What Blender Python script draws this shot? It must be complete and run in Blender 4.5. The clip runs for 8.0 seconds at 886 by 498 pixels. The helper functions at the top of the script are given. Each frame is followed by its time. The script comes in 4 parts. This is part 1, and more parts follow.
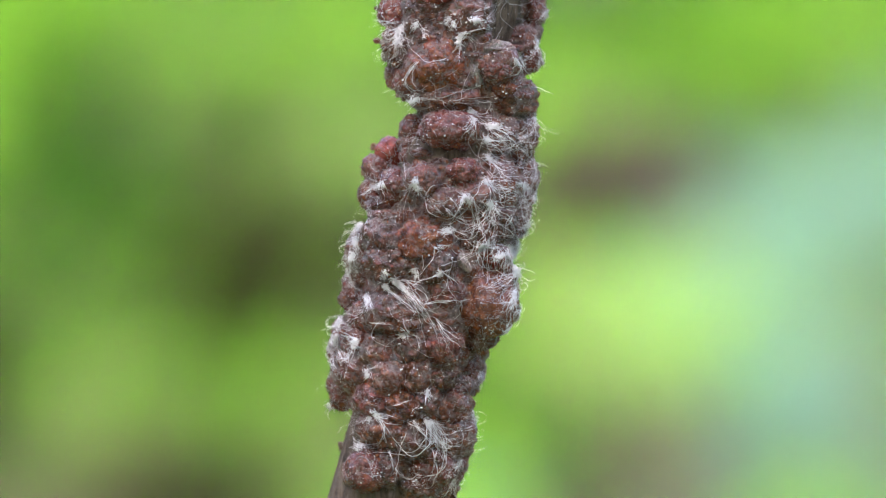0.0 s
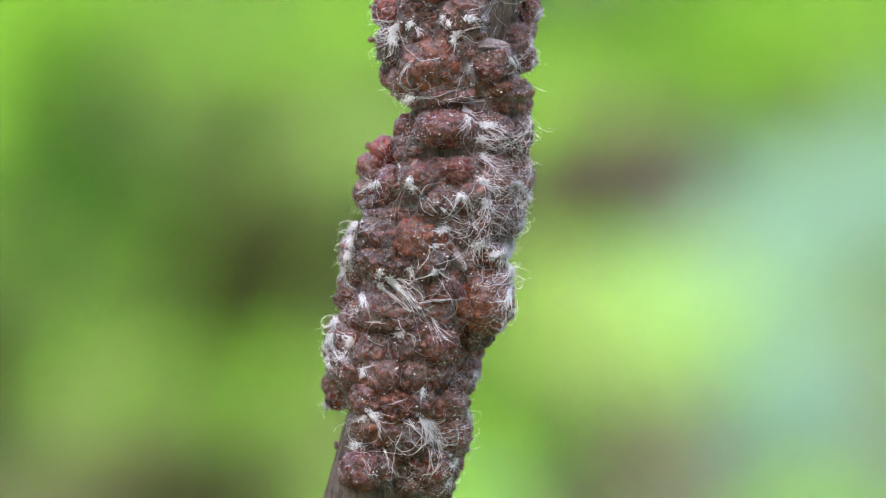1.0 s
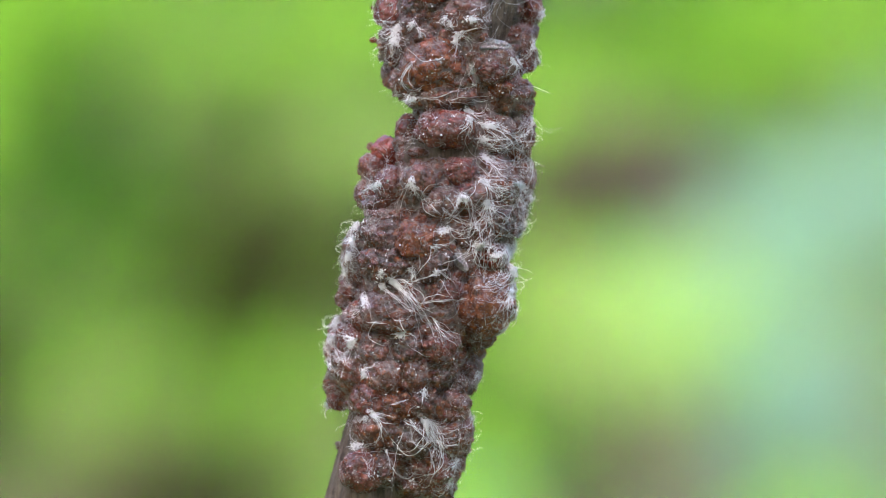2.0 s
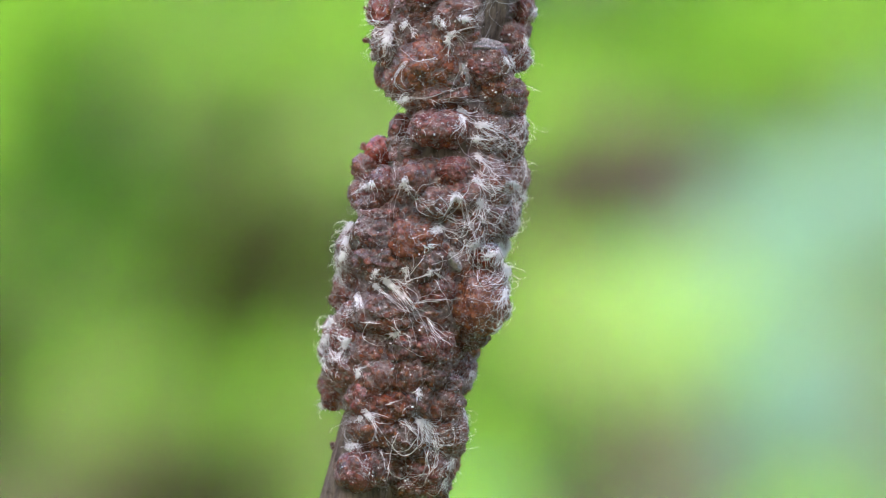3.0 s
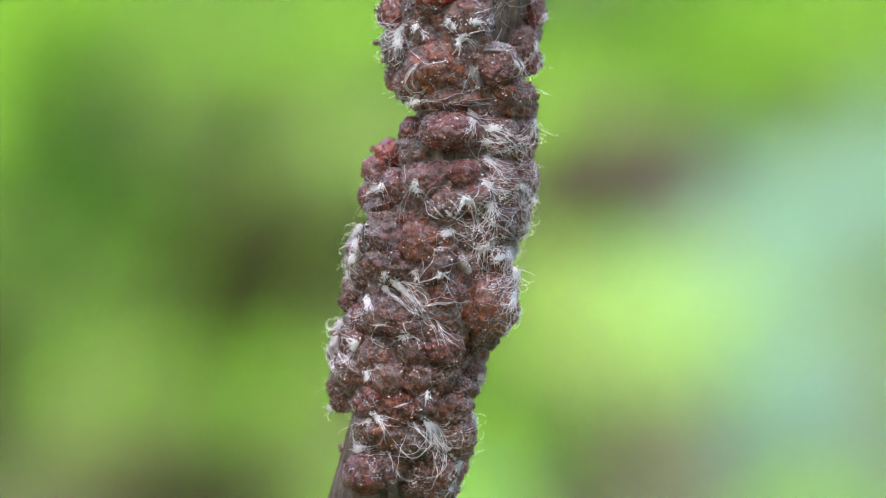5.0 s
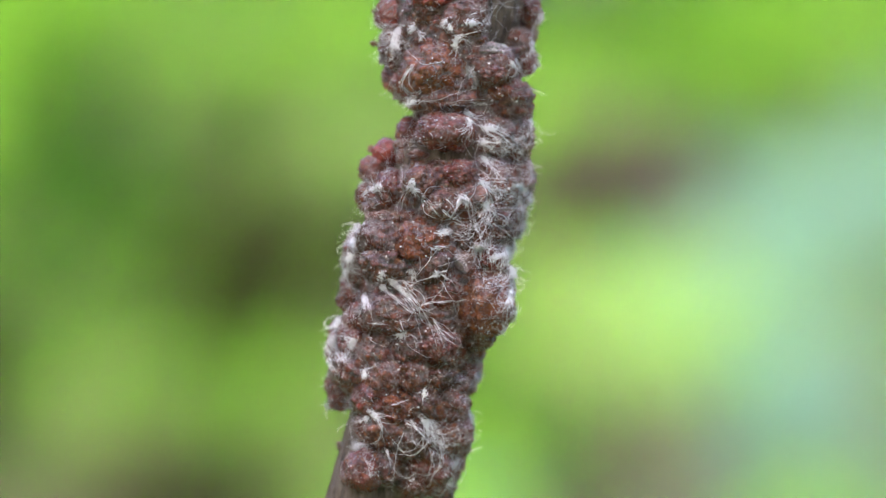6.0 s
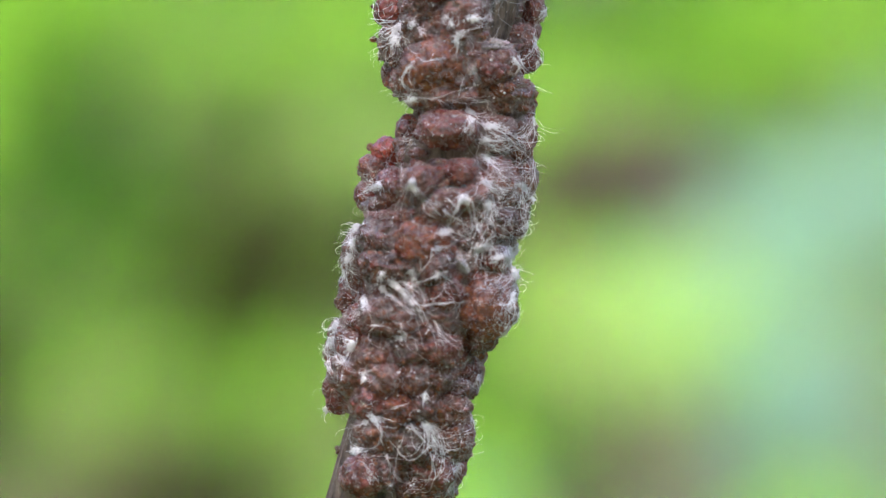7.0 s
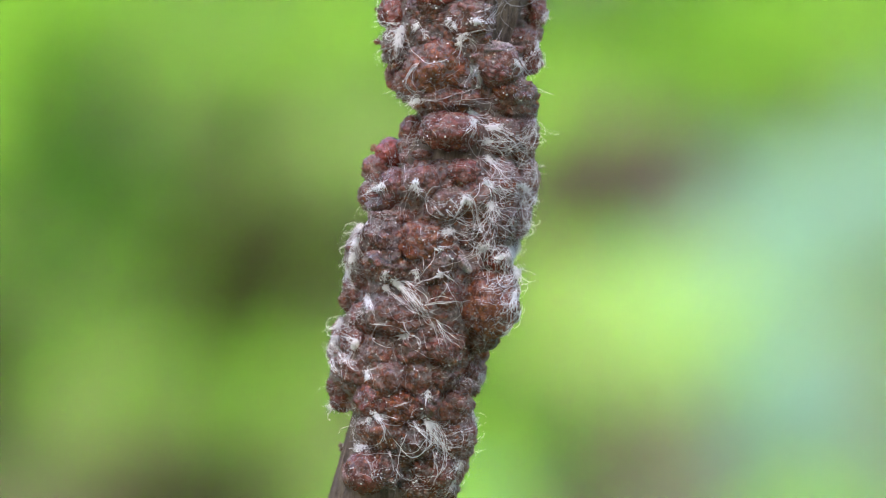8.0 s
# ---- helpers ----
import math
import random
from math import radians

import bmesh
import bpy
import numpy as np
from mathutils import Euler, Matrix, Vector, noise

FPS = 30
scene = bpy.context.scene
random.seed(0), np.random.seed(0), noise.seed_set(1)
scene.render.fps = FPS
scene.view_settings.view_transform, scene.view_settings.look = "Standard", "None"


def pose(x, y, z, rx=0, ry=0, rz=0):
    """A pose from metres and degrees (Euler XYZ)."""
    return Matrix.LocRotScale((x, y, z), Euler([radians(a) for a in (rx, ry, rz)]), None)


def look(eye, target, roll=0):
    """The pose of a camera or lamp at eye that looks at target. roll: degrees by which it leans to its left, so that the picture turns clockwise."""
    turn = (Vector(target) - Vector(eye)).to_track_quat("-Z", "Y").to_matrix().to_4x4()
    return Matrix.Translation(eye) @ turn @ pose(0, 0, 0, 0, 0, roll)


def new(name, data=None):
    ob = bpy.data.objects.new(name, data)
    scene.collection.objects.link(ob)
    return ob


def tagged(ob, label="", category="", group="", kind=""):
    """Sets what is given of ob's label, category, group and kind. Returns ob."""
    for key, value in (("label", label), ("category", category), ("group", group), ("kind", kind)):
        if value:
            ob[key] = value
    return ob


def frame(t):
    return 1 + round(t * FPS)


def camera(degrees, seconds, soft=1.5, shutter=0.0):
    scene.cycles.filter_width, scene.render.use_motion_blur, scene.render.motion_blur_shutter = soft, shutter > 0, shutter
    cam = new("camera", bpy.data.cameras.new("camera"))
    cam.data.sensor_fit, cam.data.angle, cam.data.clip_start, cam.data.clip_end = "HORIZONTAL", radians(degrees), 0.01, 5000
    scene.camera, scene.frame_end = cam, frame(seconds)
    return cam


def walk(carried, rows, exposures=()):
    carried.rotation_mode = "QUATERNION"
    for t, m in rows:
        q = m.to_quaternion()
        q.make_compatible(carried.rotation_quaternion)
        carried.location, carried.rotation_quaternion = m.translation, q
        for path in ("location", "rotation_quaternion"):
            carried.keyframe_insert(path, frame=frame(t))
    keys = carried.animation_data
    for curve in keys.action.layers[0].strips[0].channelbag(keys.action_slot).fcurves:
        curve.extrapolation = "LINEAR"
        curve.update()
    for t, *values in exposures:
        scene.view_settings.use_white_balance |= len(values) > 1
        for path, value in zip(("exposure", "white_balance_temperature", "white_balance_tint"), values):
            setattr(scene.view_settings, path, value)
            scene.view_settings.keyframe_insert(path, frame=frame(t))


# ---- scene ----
from mathutils.bvhtree import BVHTree

# ---- camera: a long lens that stands still, focused on the twig ----
LENS, EYE, DIST = 10.0, 1.40, 0.5974
cam = camera(LENS, 8.0, soft=1.05)
cam.data.dof.use_dof = True
cam.data.dof.focus_distance = DIST - 0.0068
cam.data.dof.aperture_fstop = 10.0
walk(cam, [(0.0, pose(0, -DIST, EYE, 90, 0, 0)), (8.0, pose(0, -DIST, EYE, 90, 0, 0))], exposures=[(0.0, 1.82, 6150, 21), (8.0, 1.82, 6150, 21)])

# ---- light: hazy sun on the garden behind, the twig in the shade of an added, unseen tree ----
SUN_EL, SUN_AZ = 40.0, 196.0      # azimuth measured clockwise from +y
world = bpy.data.worlds.new("sky")
scene.world = world
world.use_nodes = True
wn = world.node_tree.nodes
sky = wn.new("ShaderNodeTexSky")
sky.sky_type, sky.sun_disc = "NISHITA", False
sky.sun_elevation, sky.sun_rotation = radians(SUN_EL), radians(SUN_AZ)
sky.dust_density, sky.ozone_density = 5.0, 0.5
world.node_tree.links.new(sky.outputs[0], wn["Background"].inputs[0])
wn["Background"].inputs[1].default_value = 0.26

SUN_DIR = Vector((math.sin(radians(SUN_AZ)) * math.cos(radians(SUN_EL)),
                  math.cos(radians(SUN_AZ)) * math.cos(radians(SUN_EL)), math.sin(radians(SUN_EL))))
sun = new("sun", bpy.data.lights.new("sun", "SUN"))
sun.data.energy, sun.data.angle, sun.data.color = 1.5, radians(1.0), (1.0, 0.95, 0.86)
sun.matrix_world = look(SUN_DIR * 20, (0, 0, 0))


# ---- materials ----
class Nodes:
    """A small hand for writing node materials."""

    def __init__(self, name):
        self.mat = bpy.data.materials.new(name)
        self.mat.use_nodes = True
        self.tree = self.mat.node_tree
        self.bsdf = self.tree.nodes["Principled BSDF"]
        self.coord = self.tree.nodes.new("ShaderNodeTexCoord")

    def node(self, kind, **values):
        n = self.tree.nodes.new(kind)
        for key, value in values.items():
            n.inputs[key.replace("_", " ")].default_value = value
        return n

    def link(self, a, b):
        self.tree.links.new(a, b)

    def mapped(self, scale):
        m = self.node("ShaderNodeMapping")
        m.inputs["Scale"].default_value = scale
        self.link(self.coord.outputs["Object"], m.inputs["Vector"])
        return m.outputs[0]

    def noise(self, vector, scale, detail=4.0, rough=0.6):
        n = self.node("ShaderNodeTexNoise", Scale=scale, Detail=detail, Roughness=rough)
        self.link(vector, n.inputs["Vector"])
        return n.outputs["Fac"]

    def ramp(self, fac, low, high):
        r = self.node("ShaderNodeMapRange", From_Min=low, From_Max=high)
        r.interpolation_type = "SMOOTHSTEP"
        self.link(fac, r.inputs["Value"])
        return r.outputs[0]

    def mix(self, fac, a, b):
        m = self.tree.nodes.new("ShaderNodeMix")
        m.data_type = "RGBA"
        for socket, value in ((m.inputs[0], fac), (m.inputs[6], a), (m.inputs[7], b)):
            if isinstance(value, (tuple, list)):
                socket.default_value = (*value, 1.0)
            elif isinstance(value, (int, float)):
                socket.default_value = value
            else:
                self.link(value, socket)
        return m.outputs[2]

    def math(self, op, a, b):
        m = self.tree.nodes.new("ShaderNodeMath")
        m.operation = op
        for socket, value in zip(m.inputs, (a, b)):
            if isinstance(value, (int, float)):
                socket.default_value = value
            else:
                self.link(value, socket)
        return m.outputs[0]

    def bump(self, height, strength, distance):
        b = self.node("ShaderNodeBump", Strength=strength, Distance=distance)
        self.link(height, b.inputs["Height"])
        self.link(b.outputs[0], self.bsdf.inputs["Normal"])
        return b


def resin(name, deep, bright, dust, dusty, gloss, earth=0.6, ochre=0.12, shine=0.6, relief=0.36, flaky=0.45):
    """Lac crust: glassy grains of resin, amber flecks, a mauve-grey bloom between them and white crumbs."""
    n = Nodes(name)
    v = n.mapped((1, 1, 1))
    warp = n.node("ShaderNodeTexNoise", Scale=1400.0, Detail=2.0)
    n.link(v, warp.inputs["Vector"])
    shift = n.node("ShaderNodeVectorMath")
    shift.operation = "MULTIPLY_ADD"
    n.link(warp.outputs["Color"], shift.inputs[0])
    shift.inputs[1].default_value = (0.0005, 0.0005, 0.0005)
    n.link(v, shift.inputs[2])
    bent = shift.outputs[0]

    def grains(scale):
        cells = n.node("ShaderNodeTexVoronoi", Scale=scale)
        n.link(bent, cells.inputs["Vector"])
        split = n.node("ShaderNodeSeparateColor")
        n.link(cells.outputs["Color"], split.inputs[0])
        return cells.outputs["Distance"], split.outputs

    far1, hue1 = grains(1450.0)
    far2, hue2 = grains(3100.0)
    finest = n.noise(v, 5200, 4, 0.7)
    fine = n.noise(v, 2100, 5, 0.7)
    mid = n.noise(v, 700, 4, 0.6)
    broad = n.noise(v, 210, 3, 0.5)
    info = n.tree.nodes.new("ShaderNodeObjectInfo")
    tone = n.math("ADD", n.math("MULTIPLY", n.math("ADD", n.math("MULTIPLY", mid, 0.5), n.math("MULTIPLY", broad, 0.5)), 0.85), n.math("MULTIPLY", hue1[0], 0.32))
    col = n.mix(n.ramp(tone, 0.40, 0.74), deep, bright)
    col = n.mix(n.math("MULTIPLY", info.outputs["Random"], 0.4), col, (deep[0] * 0.6, deep[1] * 0.75, deep[2] * 0.85))
    earthy = n.ramp(n.math("ADD", n.math("MULTIPLY", n.noise(v, 460, 3, 0.6), 0.75), n.math("MULTIPLY", hue1[2], 0.25)), 0.36, 0.72)
    col = n.mix(n.math("MULTIPLY", earthy, earth), col, (0.105, 0.043, 0.024))
    amber = n.math("MULTIPLY", n.math("GREATER_THAN", hue1[1], 0.95 - ochre), n.ramp(far1, 0.6, 0.2))
    col = n.mix(n.math("MULTIPLY", amber, 0.6), col, (0.40, 0.135, 0.045))
    fibre = n.ramp(n.noise(n.mapped((1, 1, 0.35)), 2600, 2, 0.5), 0.60, 0.70)
    col = n.mix(n.math("MULTIPLY", fibre, 1.5 * ochre), col, (0.33, 0.19, 0.10))
    # Shade between the grains is put into the colour, towards near-black.
    pit_shade = n.ramp(n.math("ADD", far2, n.math("MULTIPLY", fine, 0.5)), 0.74, 0.95)
    col = n.mix(n.math("MULTIPLY", pit_shade, 0.22), col, (0.022, 0.013, 0.012))
    grit = n.math("ADD", n.math("MULTIPLY", hue2[1], 0.25), n.math("MULTIPLY", n.noise(v, 2900, 4, 0.75), 1.15))
    col = n.mix(n.math("MULTIPLY", n.ramp(grit, 0.64, 0.44), 0.5), col, (0.030, 0.015, 0.013))
    col = n.mix(n.math("MULTIPLY", n.ramp(grit, 0.76, 0.98), 0.6), col, (bright[0] * 1.35, bright[1] * 2.0, bright[2] * 2.2))
    flake = n.ramp(n.math("ADD", n.math("MULTIPLY", n.noise(v, 4300, 2, 0.6), 0.8), n.math("MULTIPLY", mid, 0.2)), 0.57, 0.65)
    col = n.mix(n.math("MULTIPLY", flake, flaky), col, (dust[0] * 1.7, dust[1] * 1.65, dust[2] * 1.6))
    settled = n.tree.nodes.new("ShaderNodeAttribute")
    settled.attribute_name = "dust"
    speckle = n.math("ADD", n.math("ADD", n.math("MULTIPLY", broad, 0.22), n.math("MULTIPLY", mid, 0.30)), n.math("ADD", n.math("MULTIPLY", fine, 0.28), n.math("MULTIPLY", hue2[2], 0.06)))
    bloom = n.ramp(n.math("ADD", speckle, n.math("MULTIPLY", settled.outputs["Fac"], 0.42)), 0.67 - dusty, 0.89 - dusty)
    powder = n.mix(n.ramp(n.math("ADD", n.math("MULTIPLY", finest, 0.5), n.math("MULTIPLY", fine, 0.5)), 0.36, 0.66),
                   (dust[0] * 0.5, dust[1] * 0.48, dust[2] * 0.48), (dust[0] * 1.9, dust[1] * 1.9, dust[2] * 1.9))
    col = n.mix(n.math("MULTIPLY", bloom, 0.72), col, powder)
    crumb = n.math("MULTIPLY", n.math("GREATER_THAN", hue2[0], 0.86), n.math("MULTIPLY", n.ramp(far2, 0.42, 0.25), n.ramp(mid, 0.45, 0.55)))
    col = n.mix(n.math("MULTIPLY", crumb, 0.7), col, (0.66, 0.60, 0.56))
    n.link(col, n.bsdf.inputs["Base Color"])
    n.bsdf.inputs["IOR"].default_value = 1.56
    n.bsdf.inputs["Specular IOR Level"].default_value = 0.38
    n.bsdf.inputs["Subsurface Weight"].default_value = 0.4
    n.bsdf.inputs["Subsurface Radius"].default_value = (1.0, 0.25, 0.12)
    n.bsdf.inputs["Subsurface Scale"].default_value = 0.0007
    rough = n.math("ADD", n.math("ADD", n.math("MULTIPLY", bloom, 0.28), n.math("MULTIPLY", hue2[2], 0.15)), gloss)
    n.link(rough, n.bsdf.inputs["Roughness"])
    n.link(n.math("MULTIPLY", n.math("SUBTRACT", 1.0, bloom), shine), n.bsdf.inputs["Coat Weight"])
    n.bsdf.inputs["Coat Roughness"].default_value = 0.1
    height = n.math("ADD", n.math("MULTIPLY", far1, -0.34), n.math("ADD", n.math("MULTIPLY", far2, -0.2), n.math("ADD", n.math("MULTIPLY", fine, 0.35), n.math("MULTIPLY", finest, 0.6))))
    n.bump(height, 1.0, 0.001 * relief)
    return n.mat


DUST = (0.192, 0.168, 0.160)
RESIN = {
    "red": resin("red_resin", (0.090, 0.022, 0.014), (0.245, 0.056, 0.036), DUST, 0.085, 0.12, relief=0.45, flaky=0.55),
    "orange": resin("amber_resin", (0.11, 0.028, 0.012), (0.34, 0.098, 0.037), DUST, 0.085, 0.10, 0.3, 0.3, relief=0.75, flaky=0.75),
    "dusty": resin("dusty_resin", (0.105, 0.038, 0.024), (0.27, 0.088, 0.05), DUST, 0.125, 0.12, relief=0.5, flaky=0.6),
    "dark": resin("dark_resin", (0.058, 0.023, 0.015), (0.185, 0.060, 0.038), DUST, 0.105, 0.12, relief=0.6, flaky=0.75),
    "cherry": resin("cherry_resin", (0.12, 0.019, 0.012), (0.32, 0.050, 0.028), DUST, 0.0, 0.10, 0.15, relief=0.2),
    "pale": resin("waxy_bloom", (0.17, 0.15, 0.14), (0.34, 0.31, 0.30), (0.33, 0.305, 0.29), 0.25, 0.5, 0.0, 0.0, 0.0),
}


def bark_material():
    n = Nodes("grey_brown_bark")
    v = n.mapped((1, 1, 0.1))
    fibre = n.noise(v, 1300, 6, 0.68)
    patch = n.noise(n.mapped((1, 1, 1)), 260, 4, 0.6)
    col = n.mix(n.ramp(fibre, 0.35, 0.68), (0.050, 0.036, 0.025), (0.215, 0.165, 0.118))
    col = n.mix(n.math("MULTIPLY", n.ramp(n.math("ADD", n.math("MULTIPLY", patch, 0.5), n.math("MULTIPLY", n.noise(n.mapped((1, 1, 1)), 1900, 4, 0.7), 0.5)), 0.45, 0.6), 0.4), col, (0.245, 0.21, 0.163))
    n.link(col, n.bsdf.inputs["Base Color"])
    n.bsdf.inputs["Roughness"].default_value = 0.85
    n.bump(n.math("ADD", n.math("MULTIPLY", fibre, 0.7), n.math("MULTIPLY", n.noise(n.mapped((1, 1, 0.5)), 2600, 4, 0.7), 0.5)), 1.0, 0.0009)
    return n.mat


def wax_material():
    n = Nodes("white_wax")
    v = n.mapped((1, 1, 1))
    n.link(n.mix(n.noise(v, 700, 3, 0.6), (0.84, 0.84, 0.835), (0.95, 0.95, 0.945)), n.bsdf.inputs["Base Color"])
    n.bsdf.inputs["Roughness"].default_value = 0.7
    return n.mat


def leaf_material(name, dark, light, through_colour, gloss=0.45):
    n = Nodes(name)
    geo = n.tree.nodes.new("ShaderNodeNewGeometry")
    v = n.mapped((1, 1, 1))
    blotch = n.noise(v, 30, 4, 0.6)
    col = n.mix(geo.outputs["Random Per Island"], dark, light)
    col = n.mix(n.math("MULTIPLY", n.ramp(blotch, 0.45, 0.75), 0.3), col, light)
    n.link(col, n.bsdf.inputs["Base Color"])
    n.bsdf.inputs["Roughness"].default_value = gloss
    n.bsdf.inputs["Specular IOR Level"].default_value = 0.1
    n.bump(n.noise(v, 160, 4, 0.6), 0.4, 0.002)
    back = n.node("ShaderNodeBsdfTranslucent")
    back.inputs["Color"].default_value = (*through_colour, 1)
    both = n.node("ShaderNodeMixShader")
    both.inputs[0].default_value = 0.4
    n.link(n.bsdf.outputs[0], both.inputs[1])
    n.link(back.outputs[0], both.inputs[2])
    n.link(both.outputs[0], n.tree.nodes["Material Output"].inputs["Surface"])
    return n.mat


def rough_bark(name, dark, light):
    n = Nodes(name)
    v = n.mapped((1, 1, 0.25))
    f = n.noise(v, 45, 6, 0.65)
    n.link(n.mix(n.ramp(f, 0.35, 0.7), dark, light), n.bsdf.inputs["Base Color"])
    n.bsdf.inputs["Roughness"].default_value = 0.9
    n.bump(f, 0.8, 0.006)
    return n.mat


def ground_material():
    n = Nodes("garden_ground")
    v = n.mapped((1, 1, 1))
    soil = n.mix(n.noise(v, 9, 6, 0.7), (0.06, 0.05, 0.03), (0.13, 0.11, 0.065))
    grass = n.mix(n.noise(v, 40, 4, 0.7), (0.04, 0.09, 0.015), (0.10, 0.20, 0.03))
    n.link(n.mix(n.ramp(n.noise(v, 1.3, 4, 0.6), 0.35, 0.55), soil, grass), n.bsdf.inputs["Base Color"])
    n.bsdf.inputs["Roughness"].default_value = 0.95
    n.bump(n.noise(v, 60, 5, 0.7), 0.8, 0.02)
    return n.mat


BARK, WAX = bark_material(), wax_material()
BOUGH_BARK = rough_bark("brown_bough_bark", (0.13, 0.10, 0.075), (0.26, 0.21, 0.16))
LEAF_MID = leaf_material("mid_green_leaf", (0.0812, 0.1668, 0.0296), (0.1217, 0.2502, 0.0444), (0.1116, 0.2294, 0.0407))
# The background's bright patches are put into the lime leaf colour.
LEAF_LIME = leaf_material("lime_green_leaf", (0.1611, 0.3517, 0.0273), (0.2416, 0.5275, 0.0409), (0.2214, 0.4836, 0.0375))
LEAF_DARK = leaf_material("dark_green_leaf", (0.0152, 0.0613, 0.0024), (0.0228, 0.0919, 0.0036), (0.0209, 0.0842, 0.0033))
LEAF_PALE = leaf_material("sky_gap_leaf", (0.1321, 0.2557, 0.1913), (0.1982, 0.3835, 0.2870), (0.1816, 0.3515, 0.2631), 0.6)
# The glow behind the twig is put into this pale leaf colour.
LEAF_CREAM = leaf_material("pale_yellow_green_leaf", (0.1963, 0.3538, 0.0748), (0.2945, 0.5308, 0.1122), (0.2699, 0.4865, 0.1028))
LEAF_GAP = leaf_material("dark_gap_leaf", (0.0180, 0.0203, 0.0064), (0.0270, 0.0305, 0.0096), (0.0247, 0.0279, 0.0088), 0.7)
LEAF_BROWN = leaf_material("grey_brown_leaf", (0.0787, 0.0527, 0.0592), (0.1180, 0.0790, 0.0888), (0.1082, 0.0725, 0.0814), 0.8)
GROUND = ground_material()


# ---- mesh helpers ----
def mesh_object(name, verts, faces, material, parent=None, label="", smooth=True, dust=None):
    me = bpy.data.meshes.new(name)
    me.from_pydata([tuple(map(float, p)) for p in verts], [], [tuple(map(int, f)) for f in faces])
    me.materials.append(material)
    me.polygons.foreach_set("use_smooth", [smooth] * len(me.polygons))
    if dust is not None:
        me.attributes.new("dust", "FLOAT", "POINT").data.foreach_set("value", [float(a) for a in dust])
    me.update()
    ob = new(name, me)
    if parent is not None:
        ob.parent = parent
    return tagged(ob, label)


def tube(points, radii, sides):
    """Vertices and faces of a closed tube along points."""
    pts = np.asarray(points, float)
    radii = np.broadcast_to(np.asarray(radii, float), (len(pts),))
    way = np.gradient(pts, axis=0)
    way /= np.linalg.norm(way, axis=1)[:, None] + 1e-12
    ref = np.tile(np.array([0.0, 1.0, 0.0]), (len(pts), 1))
    ref[np.abs(way[:, 1]) > 0.9] = (1.0, 0.0, 0.0)
    a = np.cross(way, ref)
    a /= np.linalg.norm(a, axis=1)[:, None] + 1e-12
    b = np.cross(way, a)
    ang = np.arange(sides) * 2 * math.pi / sides
    ring = pts[:, None] + radii[:, None, None] * (np.cos(ang)[None, :, None] * a[:, None] + np.sin(ang)[None, :, None] * b[:, None])
    verts = ring.reshape(-1, 3)
    faces = []
    for i in range(len(pts) - 1):
        for j in range(sides):
            k = (j + 1) % sides
            faces.append((i * sides + j, i * sides + k, (i + 1) * sides + k, (i + 1) * sides + j))
    faces.append(tuple(range(sides))[::-1])
    faces.append(tuple((len(pts) - 1) * sides + j for j in range(sides)))
    return verts, faces


SPHERES = {}


def sphere(level):
    if level not in SPHERES:
        bm = bmesh.new()
        bmesh.ops.create_icosphere(bm, subdivisions=level, radius=1.0)
        SPHERES[level] = (np.array([v.co[:] for v in bm.verts]), [[v.index for v in f.verts] for f in bm.faces])
        bm.free()
    return SPHERES[level]


# ---- ground ----
bm = bmesh.new()
bmesh.ops.create_grid(bm, x_segments=40, y_segments=40, size=400.0)
for v in bm.verts:
    v.co.z = 0.04 * noise.noise(v.co * 0.05) if v.co.length > 30 else 0.0
me = bpy.data.meshes.new("ground")
bm.to_mesh(me)
bm.free()
me.materials.append(GROUND)
tagged(new("ground", me), "garden soil with patches of short green grass", "ground", kind="structure")


# ---- background plants, far out of focus ----
def leaves(rng, centres, size, aim, loose):
    """Folded, pointed leaves at centres; aim: the way their faces look, loose: how far they stray from it."""
    n = len(centres)
    face = np.asarray(aim, float) + rng.normal(0, loose, (n, 3))
    face /= np.linalg.norm(face, axis=1)[:, None]
    rib = np.cross(face, rng.normal(0, 1, (n, 3)))
    rib[:, 2] -= 0.3
    rib -= face * np.sum(rib * face, axis=1)[:, None]
    rib /= np.linalg.norm(rib, axis=1)[:, None]
    side = np.cross(face, rib)
    ln = size * rng.uniform(0.7, 1.2, n)[:, None]
    wd = ln * 0.28
    shape = [(-0.5, 0, 0), (-0.15, 1, 0.12), (0.2, 0.8, 0.10), (0.5, 0, -0.12), (0.2, -0.8, 0.10), (-0.15, -1, 0.12), (-0.15, 0, -0.02), (0.2, 0, -0.02)]
    verts = np.stack([centres + rib * ln * a + side * wd * b + face * ln * c for a, b, c in shape], axis=1).reshape(-1, 3)
    quads = ((0, 6, 1), (6, 7, 2, 1), (7, 3, 2), (0, 5, 6), (6, 5, 4, 7), (7, 4, 3))
    faces = [tuple(8 * i + k for k in q) for i in range(n) for q in quads]
    return verts, faces


def at_depth(px, pz, y):
    """A place seen at px, pz millimetres beside the twig, y metres behind it."""
    k = 0.001 * (DIST + y) / DIST
    return np.array([px * k, y, EYE + pz * k])


